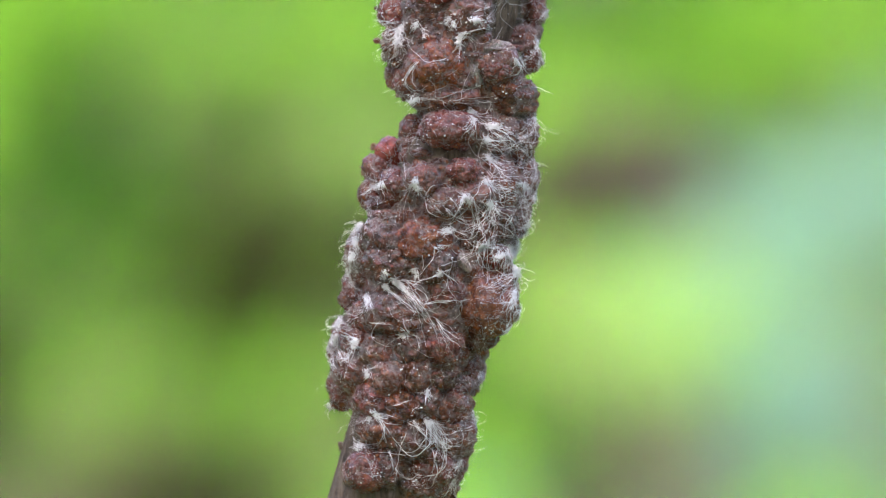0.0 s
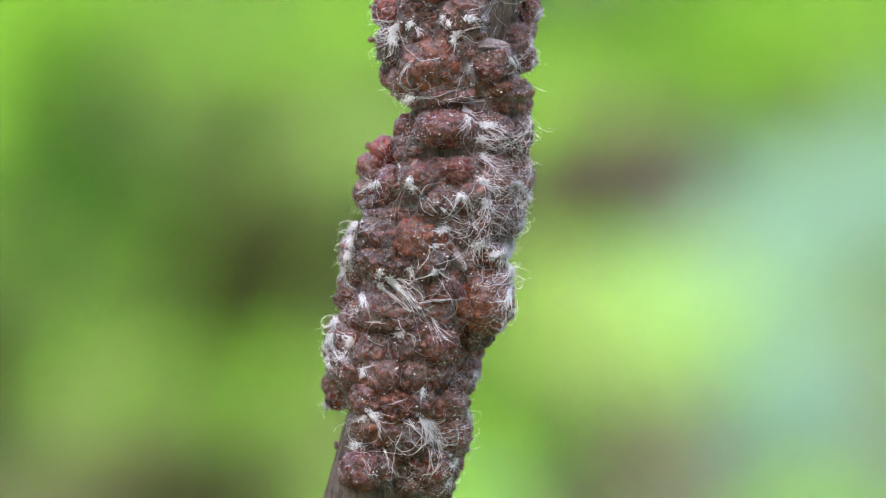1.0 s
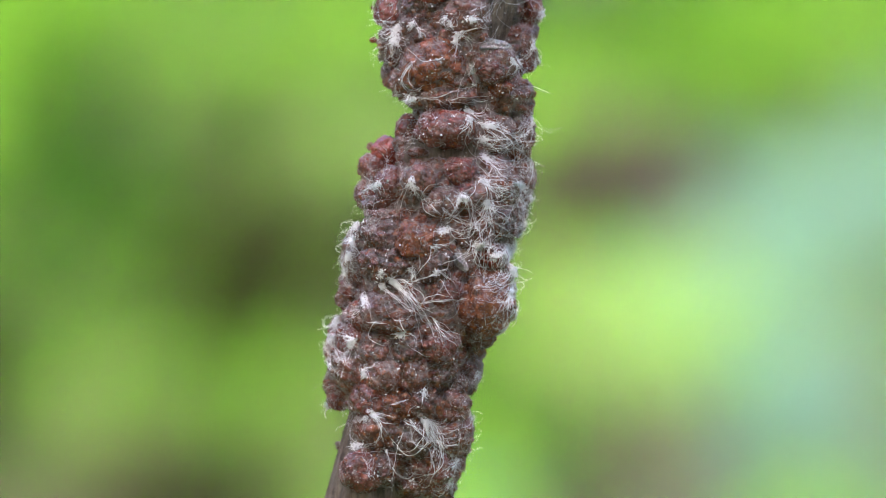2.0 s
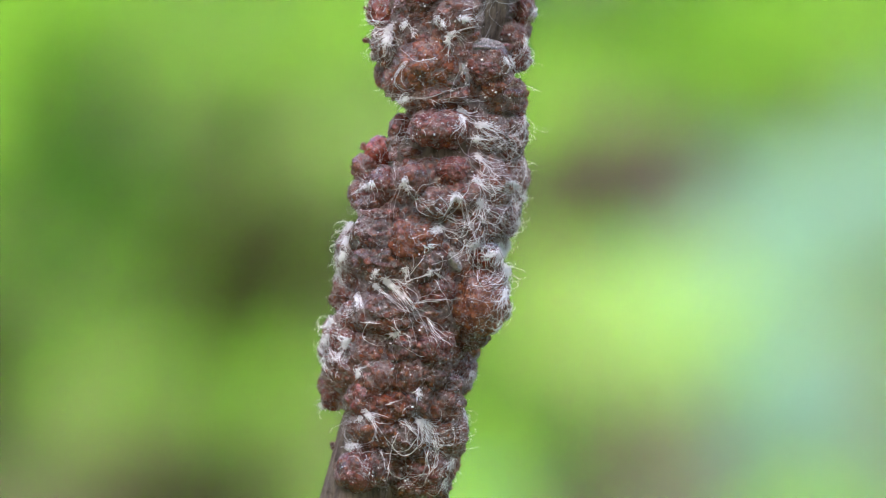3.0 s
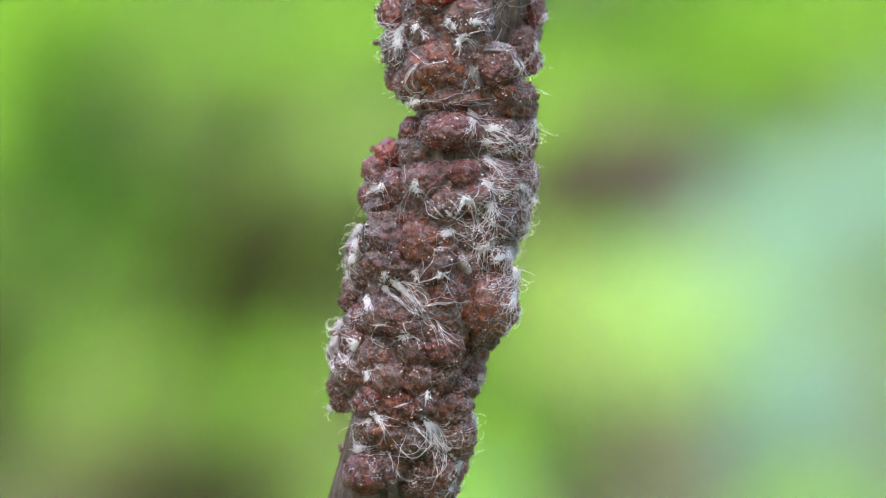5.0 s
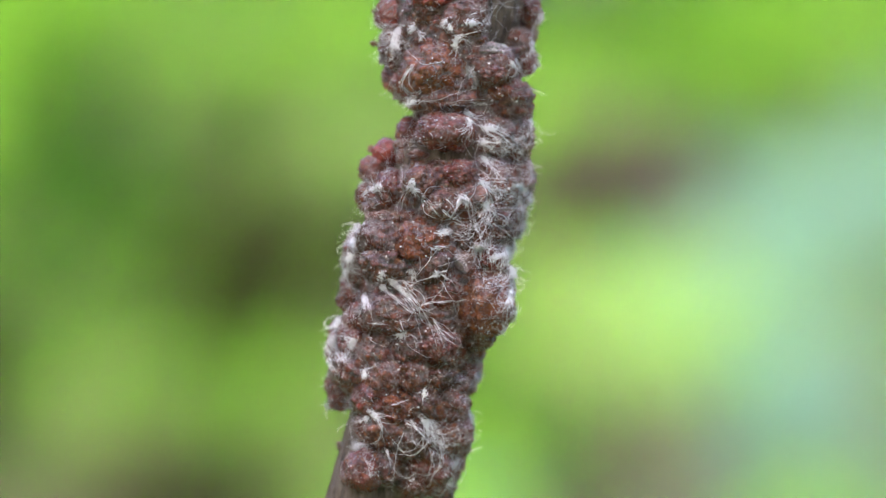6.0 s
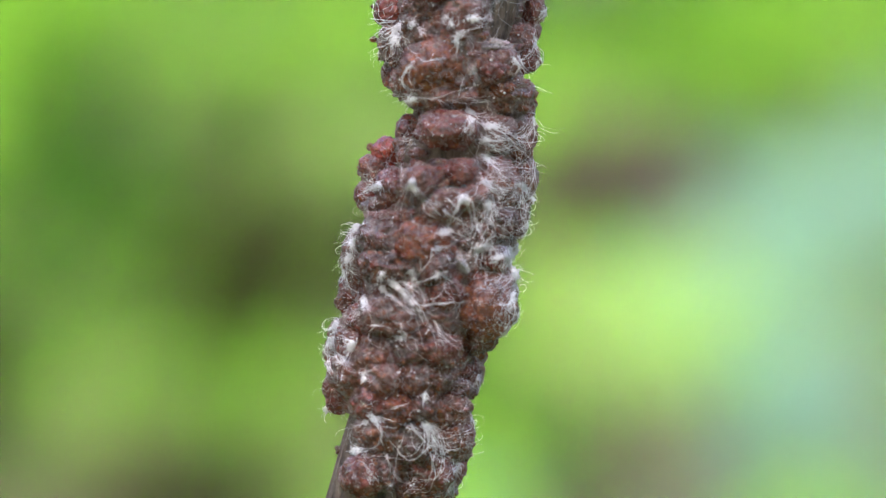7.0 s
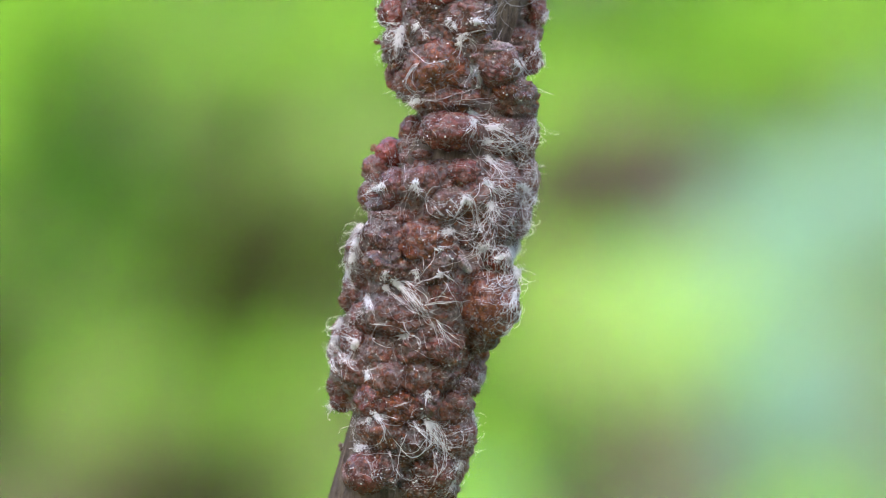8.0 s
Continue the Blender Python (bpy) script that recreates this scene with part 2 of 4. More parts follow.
def bush(name, label, px, pz, rx, rz, y, depth, material, count, size, seed, loose=0.7):
    """A plant whose crown fills an ellipse, on stems that stand in the ground."""
    rng = np.random.default_rng(seed)
    k = 0.001 * (DIST + y) / DIST
    p = np.clip(rng.normal(0, 0.5, (count, 3)), -1.3, 1.3)
    x, z = p[:, 0] * rx * k, p[:, 2] * rz * k
    mid = at_depth(px, pz, y)
    centres = np.stack([mid[0] + x, mid[1] + p[:, 1] * depth, mid[2] + z], axis=1)
    plant = tagged(new(name), label, "plant", "garden shrubs")
    plant.location = (mid[0], mid[1] + depth, 0)
    base = np.array(plant.location)
    verts, faces = leaves(rng, centres - base, size, (-0.15, -0.75, 0.65), loose)
    tagged(mesh_object("foliage", verts, faces, material, plant, smooth=False), kind="stuff")
    low = rng.uniform(-1, 1, (420, 3)) * np.array([rx * k + 0.06, 0.12, 0.5]) + np.array([mid[0], mid[1] + depth, 0.60])
    verts, faces = leaves(rng, low - base, 0.07, (-0.15, -0.75, 0.65), 0.7)
    tagged(mesh_object("lower_foliage", verts, faces, material, plant, smooth=False), kind="stuff")
    for i in range(3):
        t = np.linspace(0, 1, 9)[:, None]
        tip = np.array([mid[0], mid[1] + depth, mid[2]]) - base + rng.normal(0, 0.02, 3)
        lean = np.array([rng.uniform(-0.04, 0.04), rng.uniform(0, 0.05), 0])
        pts = lean * (1 - t) + tip * t + np.array([0, 0.05, 0]) * np.sin(t * math.pi)
        pts[:, 2] = tip[2] * t[:, 0]
        mesh_object("stem", *tube(pts, 0.0022 - 0.0012 * t[:, 0], 8), BOUGH_BARK, plant)
    return plant


def hedge():
    rng = np.random.default_rng(5)
    n = 48000
    centres = np.stack([rng.uniform(-1.25, 1.25, n), rng.uniform(3.6, 4.3, n), rng.uniform(0.05, 2.3, n)], axis=1)
    thing = tagged(new("hedge"), "dense mid-green leafy hedge along the garden", "hedge")
    thing.location = (0, 4.0, 0)
    verts, faces = leaves(rng, centres - np.array(thing.location), 0.035, (-0.1, -0.75, 0.65), 0.5)
    tagged(mesh_object("foliage", verts, faces, LEAF_MID, thing, smooth=False), kind="stuff")
    for i in range(8):
        x = -1.1 + 0.31 * i
        t = np.linspace(0, 1, 8)[:, None]
        pts = np.array([x, 0.1, 0]) + t * np.array([rng.uniform(-0.2, 0.2), -0.05, 2.2])
        mesh_object("stem", *tube(pts, 0.02 - 0.012 * t[:, 0], 8), BOUGH_BARK, thing)


hedge()


def screen_hedge(x, y, turn, length, height, seed, dense=325, size=0.16):
    """Added tall hedges round the garden that block low sky light; three are unseen."""
    rng = np.random.default_rng(seed)
    n = int(dense * length * height)
    centres = np.stack([rng.uniform(-length / 2, length / 2, n), rng.normal(0, 0.25, n), height * rng.uniform(0.01, 1, n) ** 0.9], axis=1)
    centres[:, 2] += 0.25 * np.sin(centres[:, 0] * 2.3 + seed) * centres[:, 2] / height
    thing = tagged(new("hedge"), "added tall dark green hedge that blocks low sky light", "hedge", "garden hedges")
    thing.matrix_basis = pose(x, y, 0, 0, 0, turn)
    verts, faces = leaves(rng, centres, size, (0, -0.7, 0.6), 0.5)
    tagged(mesh_object("foliage", verts, faces, LEAF_DARK, thing, smooth=False), kind="stuff")
    for i in range(int(length)):
        t = np.linspace(0, 1, 8)[:, None]
        pts = np.array([i + 0.5 - length / 2, 0, 0]) + t * np.array([rng.uniform(-0.2, 0.2), 0, 0.85 * height])
        mesh_object("stem", *tube(pts, 0.05 - 0.035 * t[:, 0], 8), BOUGH_BARK, thing)


screen_hedge(0, 5.4, 0, 10, 4.2, 34, 800, 0.12)
screen_hedge(0, -5.0, 180, 10, 4.2, 31)
screen_hedge(-4.5, 0, 90, 9, 4.2, 32)
screen_hedge(4.5, 0, -90, 9, 4.2, 33)
# Shrubs are placed, sized and coloured to fit the view's blurred patches.
bush("shrub", "lime green leafy shrub, its brightness put into the leaf colour", -59.1, 28.5, 5.3, 20.8, 3.20, 0.03, LEAF_LIME, 541, 0.018, 1, 0.5)
bush("shrub", "lime green leafy shrub, its brightness put into the leaf colour", -42.3, 32.0, 6.7, 18.0, 3.16, 0.03, LEAF_LIME, 895, 0.018, 2, 0.5)
bush("shrub", "lime green leafy shrub, its brightness put into the leaf colour", -22.7, 26.3, 16.0, 3.2, 3.13, 0.03, LEAF_LIME, 110, 0.018, 3, 0.5)
bush("shrub", "lime green leafy shrub, its brightness put into the leaf colour", -5.8, 28.7, 6.3, 4.1, 3.09, 0.03, LEAF_LIME, 419, 0.018, 4, 0.5)
bush("shrub", "pale yellow-green leafy shrub, its glow put into the leaf colour", -8.7, 14.0, 5.3, 20.1, 3.06, 0.03, LEAF_CREAM, 49, 0.018, 5, 0.5)
bush("shrub", "lime green leafy shrub, its brightness put into the leaf colour", -27.3, -3.4, 22.7, 10.1, 3.02, 0.03, LEAF_LIME, 239, 0.018, 6, 0.5)
bush("shrub", "lime green leafy shrub, its brightness put into the leaf colour", -3.8, -33.8, 8.2, 5.3, 2.98, 0.03, LEAF_LIME, 663, 0.018, 7, 0.5)
bush("shrub", "lime green leafy shrub, its brightness put into the leaf colour", 13.2, 14.3, 6.6, 6.6, 2.95, 0.03, LEAF_LIME, 649, 0.018, 8, 0.5)
bush("shrub", "lime green leafy shrub, its brightness put into the leaf colour", 28.4, 24.3, 9.4, 4.8, 2.91, 0.03, LEAF_LIME, 444, 0.018, 9, 0.5)
bush("shrub", "lime green leafy shrub, its brightness put into the leaf colour", 45.3, 28.0, 17.3, 5.9, 2.88, 0.03, LEAF_LIME, 169, 0.018, 10, 0.5)
bush("shrub", "lime green leafy shrub, its brightness put into the leaf colour", 18.4, -17.6, 9.5, 14.8, 2.84, 0.03, LEAF_LIME, 1968, 0.018, 11, 0.5)
bush("shrub", "lime green leafy shrub, its brightness put into the leaf colour", 9.8, -31.2, 10.0, 7.0, 2.80, 0.03, LEAF_LIME, 962, 0.018, 12, 0.5)
# Pale leaves stand in for a gap of sky, its brightness put into their colour.
bush("shrub", "pale blue-green leaves standing in for sky between the plants", 40.8, -0.8, 13.9, 8.7, 2.77, 0.03, LEAF_PALE, 1415, 0.018, 13, 0.5)
bush("shrub", "pale blue-green leaves standing in for sky between the plants", 34.9, -10.5, 9.4, 9.9, 2.73, 0.03, LEAF_PALE, 1213, 0.018, 14, 0.5)
bush("shrub", "pale blue-green leaves standing in for sky between the plants", 39.0, -31.3, 40.1, 3.6, 2.70, 0.03, LEAF_PALE, 309, 0.018, 15, 0.5)
bush("shrub", "pale blue-green leaves standing in for sky between the plants", 53.4, 11.3, 6.3, 8.2, 2.66, 0.03, LEAF_PALE, 57, 0.018, 16, 0.5)
bush("shrub", "pale yellow-green leafy shrub, its glow put into the leaf colour", 30.4, -9.1, 8.8, 10.6, 2.62, 0.03, LEAF_CREAM, 136, 0.018, 17, 0.5)
bush("shrub", "lime green leafy shrub, its brightness put into the leaf colour", -30.3, -16.9, 15.4, 4.8, 2.59, 0.03, LEAF_LIME, 309, 0.018, 18, 0.5)
bush("shrub", "pale blue-green leaves standing in for sky between the plants", 43.5, -19.2, 8.7, 6.9, 2.55, 0.03, LEAF_PALE, 220, 0.018, 19, 0.5)
bush("shrub", "pale yellow-green leafy shrub, its glow put into the leaf colour", 22.2, -30.2, 5.3, 24.8, 2.52, 0.03, LEAF_CREAM, 375, 0.018, 20, 0.5)
bush("shrub", "lime green leafy shrub, its brightness put into the leaf colour", 44.4, -33.6, 6.7, 5.7, 2.48, 0.03, LEAF_LIME, 69, 0.018, 21, 0.5)
bush("shrub", "mid green leafy shrub", 56.0, -6.1, 11.4, 5.3, 2.44, 0.03, LEAF_MID, 34, 0.018, 22, 0.5)
# Dark leaves are placed where the view's blurred background is darker.
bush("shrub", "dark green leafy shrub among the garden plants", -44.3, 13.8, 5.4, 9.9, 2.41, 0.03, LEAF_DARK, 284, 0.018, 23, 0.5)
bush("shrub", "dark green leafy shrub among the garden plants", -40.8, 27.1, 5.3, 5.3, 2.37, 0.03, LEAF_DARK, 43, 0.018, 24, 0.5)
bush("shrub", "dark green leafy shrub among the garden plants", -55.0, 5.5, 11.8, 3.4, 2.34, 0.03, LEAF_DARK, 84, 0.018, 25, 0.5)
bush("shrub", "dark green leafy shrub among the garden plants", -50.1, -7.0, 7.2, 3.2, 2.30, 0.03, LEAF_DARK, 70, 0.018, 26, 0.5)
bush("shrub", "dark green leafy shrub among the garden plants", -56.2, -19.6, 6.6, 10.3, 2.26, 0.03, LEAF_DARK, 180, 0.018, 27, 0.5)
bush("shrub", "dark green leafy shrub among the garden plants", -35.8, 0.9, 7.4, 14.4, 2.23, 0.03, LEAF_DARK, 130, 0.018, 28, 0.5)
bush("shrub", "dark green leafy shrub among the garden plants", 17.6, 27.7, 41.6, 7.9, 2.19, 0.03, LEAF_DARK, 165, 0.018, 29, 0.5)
# Near-black leaves stand in for dark gaps; the darkness is put into their colour.
bush("shrub", "olive-brown leaves standing in for a dark gap among green plants", -23.9, -2.9, 9.8, 10.9, 2.16, 0.03, LEAF_GAP, 264, 0.018, 30, 0.5)
bush("shrub", "olive-brown leaves standing in for a dark gap among green plants", -8.1, -0.3, 14.2, 8.3, 2.12, 0.03, LEAF_GAP, 186, 0.018, 31, 0.5)
bush("shrub", "olive-brown leaves standing in for a dark gap among green plants", -31.1, -31.2, 11.2, 6.2, 2.08, 0.03, LEAF_GAP, 219, 0.018, 32, 0.5)
bush("shrub", "olive-brown leaves standing in for a dark gap among green plants", -58.4, -14.0, 5.3, 8.1, 2.05, 0.03, LEAF_GAP, 131, 0.018, 33, 0.5)
# Grey-brown leaves stand in for a blurred brown band in the view.
bush("shrub", "grey-brown leafy shrub fitted to a brown band of the view", 21.1, 5.4, 12.7, 3.2, 2.01, 0.03, LEAF_BROWN, 221, 0.018, 34, 0.5)
bush("shrub", "grey-brown leafy shrub fitted to a brown band of the view", 20.6, 9.9, 7.7, 3.4, 1.98, 0.03, LEAF_BROWN, 202, 0.018, 35, 0.5)
bush("shrub", "grey-brown leafy shrub fitted to a brown band of the view", 19.4, -27.2, 5.5, 7.2, 1.94, 0.03, LEAF_BROWN, 86, 0.018, 36, 0.5)
bush("shrub", "olive-brown leaves standing in for a dark gap among green plants", 12.9, 9.9, 6.3, 4.9, 1.90, 0.03, LEAF_GAP, 58, 0.018, 37, 0.5)
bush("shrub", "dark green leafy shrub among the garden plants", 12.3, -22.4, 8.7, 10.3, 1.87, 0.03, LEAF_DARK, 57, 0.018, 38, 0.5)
bush("shrub", "grey-brown leafy shrub fitted to a brown band of the view", 28.5, -23.8, 5.3, 6.0, 1.83, 0.03, LEAF_BROWN, 40, 0.018, 39, 0.5)


# ---- an added tree out of view, whose crown keeps the sun off the twig ----
PIVOT = np.array([-0.035, 0.0, EYE - 0.19])


def shade_tree():
    """Unseen tree added to shade the twig: trunk behind the eye, a low bough that bears the twig, limbs and a crown set
    across the sun.
    """
    rng = np.random.default_rng(11)
    base = np.array([0.95, -0.95, 0.0])
    tree = tagged(new("tree"), "added tree out of view whose leafy crown shades the twig", "tree")
    tree.location = base
    t = np.linspace(0, 1, 24)[:, None]
    pts = np.array([0, 0, -0.02]) + t * np.array([-0.55, -0.25, 2.65])
    pts[:, 0] += 0.05 * np.sin(t[:, 0] * 6)
    mesh_object("trunk", *tube(pts, 0.075 - 0.045 * t[:, 0] ** 0.8, 20), BOUGH_BARK, tree)
    start = pts[8]
    end = PIVOT - base + np.array([-0.10, 0.09, 0.0])
    mid = (start + end) / 2 + np.array([0.05, 0.08, -0.03])
    bough = (1 - t) ** 2 * start + 2 * t * (1 - t) * mid + t ** 2 * end
    near = np.argmin(np.linalg.norm(bough[:, :2] - (PIVOT - base)[:2], axis=1))
    rise = np.linspace(0, 1, len(bough)) ** 2
    bough += rise[:, None] / rise[near] * (PIVOT - base - np.array([0, 0, 0.004]) - bough[near])
    mesh_object("bough", *tube(bough, 0.030 - 0.019 * t[:, 0], 14), BOUGH_BARK, tree)
    middle = np.array([0, 0, EYE]) + np.array(SUN_DIR) * 2.0
    count = 2600
    p = rng.normal(0, 1, (count, 3))
    p *= (rng.uniform(0, 1, count) ** (1 / 3) / np.linalg.norm(p, axis=1))[:, None]
    p *= (1 + 0.18 * np.sin(5 * p[:, :1] + 3 * p[:, 1:2]))
    centres = middle + p * np.array([0.85, 0.62, 0.50])
    verts, faces = leaves(rng, centres - base, 0.13, tuple(SUN_DIR), 0.6)
    tagged(mesh_object("crown", verts, faces, LEAF_MID, tree, smooth=False), kind="stuff")
    for i in range(7):
        tip = centres[rng.integers(count)] - base
        top = pts[13 + i]
        limb = top * (1 - t) + tip * t + np.array([0, 0, 0.08]) * np.sin(t * math.pi)
        mesh_object("limb", *tube(limb, 0.026 - 0.020 * t[:, 0], 10), BOUGH_BARK, tree)


shade_tree()

# ---- the twig ----
# Its units are millimetres, converted from places in the camera's view: u to the right, w towards the back, v up, from
# the middle of the crusted stretch.
twig = tagged(new("twig"), "brown twig crusted with red lac resin and white wax threads", "twig")
twig.location = PIVOT

AXIS_V = [-190, -70, -29.3, -10.6, 11.4, 27.4, 60, 160]
AXIS_U = [-36, -19.0, -9.05, -3.5, 0.7, 4.0, 8.5, 18]


def smooth_curve(vs, us):
    fine = np.linspace(min(vs), max(vs), 1400)
    vals = np.interp(fine, vs, us)
    kernel = np.hanning(91)
    kernel /= kernel.sum()
    return fine, np.convolve(np.pad(vals, 45, mode="edge"), kernel, "valid")


FINE_V, FINE_U = smooth_curve(AXIS_V, AXIS_U)


def axis(v):
    return np.interp(v, FINE_V, FINE_U)


def stem_radius(v):
    node = 1.6 * math.exp(-((v - 10.6) / 3.4) ** 2) + 1.2 * math.exp(-((v - 29.0) / 6.0) ** 2)      # thickened so the open bark lies flush in the view
    return np.interp(v, [-190, -30, 30, 160], [5.95, 4.45, 4.3, 2.0]) + node


# how far the crust reaches on either side of the axis, from bottom to top
LEFT_V = [-36, -29.4, -24, -20.2, -19, -17.3, -12, -7.3, -0.6, 2.7, 6.1, 9.4, 12.7, 16, 18.7, 22.7, 29.4, 46, 52]
LEFT_U = [0.1, -7.5, -9.0, -10.0, -12, -12.1, -11.8, -10.5, -10.2, -8.2, -8.2, -6.2, -3.6, -3.2, -5.2, -6.2, -6.2, -3, 4]
RIGHT_V = [-36, -29.4, -26.6, -22.6, -17.3, -12, -8, -2.6, 2.7, 9.4, 16, 22.7, 29.4, 46, 52]
RIGHT_U = [-6, 0, 1.2, 2.8, 3.2, 4.2, 7.1, 8.2, 8.9, 10.2, 9.8, 10.4, 10.4, 13, 7]


def half_widths(v):
    return axis(v) - np.interp(v, LEFT_V, LEFT_U), np.interp(v, RIGHT_V, RIGHT_U) - axis(v)


SOLID_V, SOLID_F = [], []      # what the wax threads lie on


def solid(verts, faces):
    k = sum(len(a) for a in SOLID_V)
    SOLID_V.append(np.asarray(verts))
    SOLID_F.extend([tuple(i + k for i in f) for f in faces])


def local(points):
    """From the twig's millimetres to metres from its foot."""
    p = np.asarray(points, float) * 0.001
    return p + np.array([0, 0, EYE]) - PIVOT


def stem():
    vs = np.concatenate([np.linspace(-192, -45, 60), np.linspace(-44, 48, 300), np.linspace(50, 160, 40)])
    sides = 72
    ang = np.arange(sides) * 2 * math.pi / sides
    verts = []
    for v in vs:
        r = stem_radius(v)
        for a in ang:
            ridge = 0.16 * noise.noise(Vector((4 * math.cos(a), 4 * math.sin(a), v * 0.05))) + 0.10 * noise.noise(Vector((11 * math.cos(a), 11 * math.sin(a), v * 0.16)))
            rr = r * (1 + 0.6 * ridge)
            verts.append((axis(v) + rr * math.cos(a), rr * math.sin(a), v))
    faces = [(i * sides + j, i * sides + (j + 1) % sides, (i + 1) * sides + (j + 1) % sides, (i + 1) * sides + j)
             for i in range(len(vs) - 1) for j in range(sides)]
    faces.append(tuple((len(vs) - 1) * sides + j for j in range(sides)))
    solid(verts, faces)
    mesh_object("stem", local(verts), faces, BARK, twig, "grey-brown fibrous bark")


def knobs(p, cell, seed):
    """Domed grains on a surface, 0 to 1."""
    d = noise.voronoi(Vector((p[0] / cell + seed, p[1] / cell, p[2] / cell)))[0][0]
    return max(0.0, 1.0 - 2.2 * d * d)


def bare(u, w, v):
    """1 where the bark lies open."""
    open_ = 0.0
    if w < 2:
        open_ = max(open_, 1 - abs(v - 11.2) / 0.9 if -2.5 < u < 4.5 else 0)          # ring under the red shelf
        open_ = max(open_, min(1, (u - 5.8) / 0.4, (9.3 - u) / 0.4) if v > 23.5 else 0)   # strip near the top
        open_ = max(open_, min(1, (-10.4 - u) / 0.5) if v < -20.3 else 0)                 # foot of the crust
        open_ = max(open_, min(1, (-4.3 - u) / 0.5) if v < -27.6 else 0)
    return max(0.0, min(1.0, open_ * 3))


def crust():
    rows, sides = 420, 200
    vs = np.linspace(-33, 50, rows)
    verts, dust = [], []
    for v in vs:
        left, right = half_widths(v)
        cx = axis(v)
        r0 = stem_radius(v)
        for j in range(sides):
            a = j * 2 * math.pi / sides
            ca, sa = math.cos(a), math.sin(a)
            wide = (right if ca > 0 else left) - 0.85
            deep = 0.45 * (left + right) - 0.5
            r = 1 / math.sqrt((ca / wide) ** 2 + (sa / deep) ** 2)
            p = Vector((cx + r * ca, r * sa, v))
            k1, k2 = knobs(p, 1.5, 3.0), knobs(p, 0.75, 9.0)
            r += 0.9 * noise.noise(p * 0.35) + 0.5 * k1 + 0.4 * k2 + 0.2 * noise.noise(p * 2.6) - 0.3
            dust.append(1 - 0.5 * k1 - 0.5 * k2)
            r = max(r, r0 * 0.5)
            edge = min(1, (v + 33) / 3, (50 - v) / 4)
            b = max(bare(cx + r * ca, r * sa, v), 1 - edge)
            r = r * (1 - b) + r0 * 0.75 * b
            verts.append((cx + r * ca, r * sa, v))
    faces = [(i * sides + j, i * sides + (j + 1) % sides, (i + 1) * sides + (j + 1) % sides, (i + 1) * sides + j)
             for i in range(rows - 1) for j in range(sides)]
    solid(verts, faces)
    mesh_object("crust", local(verts), faces, RESIN["dusty"], twig, "mauve-grey dusty resin crust", dust=dust)


LUMPS = 0
LOOKS = {"red": "glossy red-brown lump of resin", "orange": "grainy amber-brown lump of resin", "dusty": "dull mauve-brown lump under grey bloom",
         "dark": "dark brown lump of resin", "cherry": "bright cherry-red lump of resin", "pale": "pale grey waxy film"}


def lump(u, v, ru, rv, turn, tone, out=0.0, side=-1, coarse=1.0):
    """One swelling of resin at u, v on the side of the twig (front: -1), half as wide and high as ru, rv; coarse: how knobbly it is."""
    global LUMPS
    LUMPS += 1
    seed = LUMPS * 7.31
    left, right = half_widths(v)
    wide = max(2.0, (right if u > axis(v) else left) - 0.35 * min(ru, rv))
    deep = 0.45 * (left + right) - 0.9
    q = min(0.999, abs(u - axis(v)) / wide)
    rw = 0.75 * min(ru, rv) + 0.25 * max(ru, rv)
    bark = math.sqrt(max(0.0, stem_radius(v) ** 2 - (u - axis(v)) ** 2))
    w = side * (max(deep * math.sqrt(1 - q * q), bark) - 0.35 * rw + out)
    k = 1 + w * 0.001 / DIST
    mid = np.array([u * k, w, v * k])
    big = max(ru, rv)
    pts, faces = sphere(5 if side < 0 and big > 1.5 and v < 31 else 4)
    c, s = math.cos(radians(turn)), math.sin(radians(turn))
    rough = 0.26 + 0.44 * random.Random(LUMPS).random()
    rough *= {"red": 0.9, "cherry": 0.35, "orange": 1.45, "dark": 1.4}.get(tone, 1.1)
    rough *= (0.6 if big < 2.0 else 1.0) * coarse
    grain = 0.48 * rough
    verts, dust = np.empty_like(pts), np.empty(len(pts))
    ru, rv, rw = ru * 1.06, rv * 1.06, rw * 1.06
    for i, p in enumerate(pts):
        x, y, z = p[0] * ru * k, p[1] * rw, p[2] * rv * k
        q3 = Vector((mid[0] + c * x - s * z, mid[1] + y, mid[2] + s * x + c * z))
        n3 = Vector((p[0], p[1], p[2]))
        bent = q3 + 0.45 * noise.noise_vector(q3 * 0.9) + 0.16 * noise.noise_vector(q3 * 2.7)
        k1, k2, k3 = knobs(bent, 1.2, seed), knobs(bent, 0.58, seed + 5), knobs(q3, 0.31, seed + 2)
        h = 0.14 * big * noise.noise(n3 * 1.4 + Vector((seed, 0, 0))) + 0.10 * big * noise.noise(n3 * 3.1 + Vector((0, seed, 0))) + grain * (k1 - 0.45) + 0.40 * rough * (k2 - 0.4) \
            + 0.26 * rough * (k3 - 0.4) + 0.13 * noise.noise(q3 * 3.7) + 0.06 * noise.noise(q3 * 7.9)
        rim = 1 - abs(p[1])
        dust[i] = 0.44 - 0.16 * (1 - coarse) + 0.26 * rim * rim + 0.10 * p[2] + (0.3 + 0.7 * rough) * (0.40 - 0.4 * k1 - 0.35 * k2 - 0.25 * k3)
        verts[i] = (q3.x + h * (c * p[0] - s * p[2]), q3.y + h * p[1], q3.z + h * (s * p[0] + c * p[2]))
    solid(verts, faces)
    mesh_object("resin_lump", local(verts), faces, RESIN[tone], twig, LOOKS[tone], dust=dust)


stem()
crust()
lump(-5.73, 27.73, 1.8, 2.27, 0, "cherry", 0)
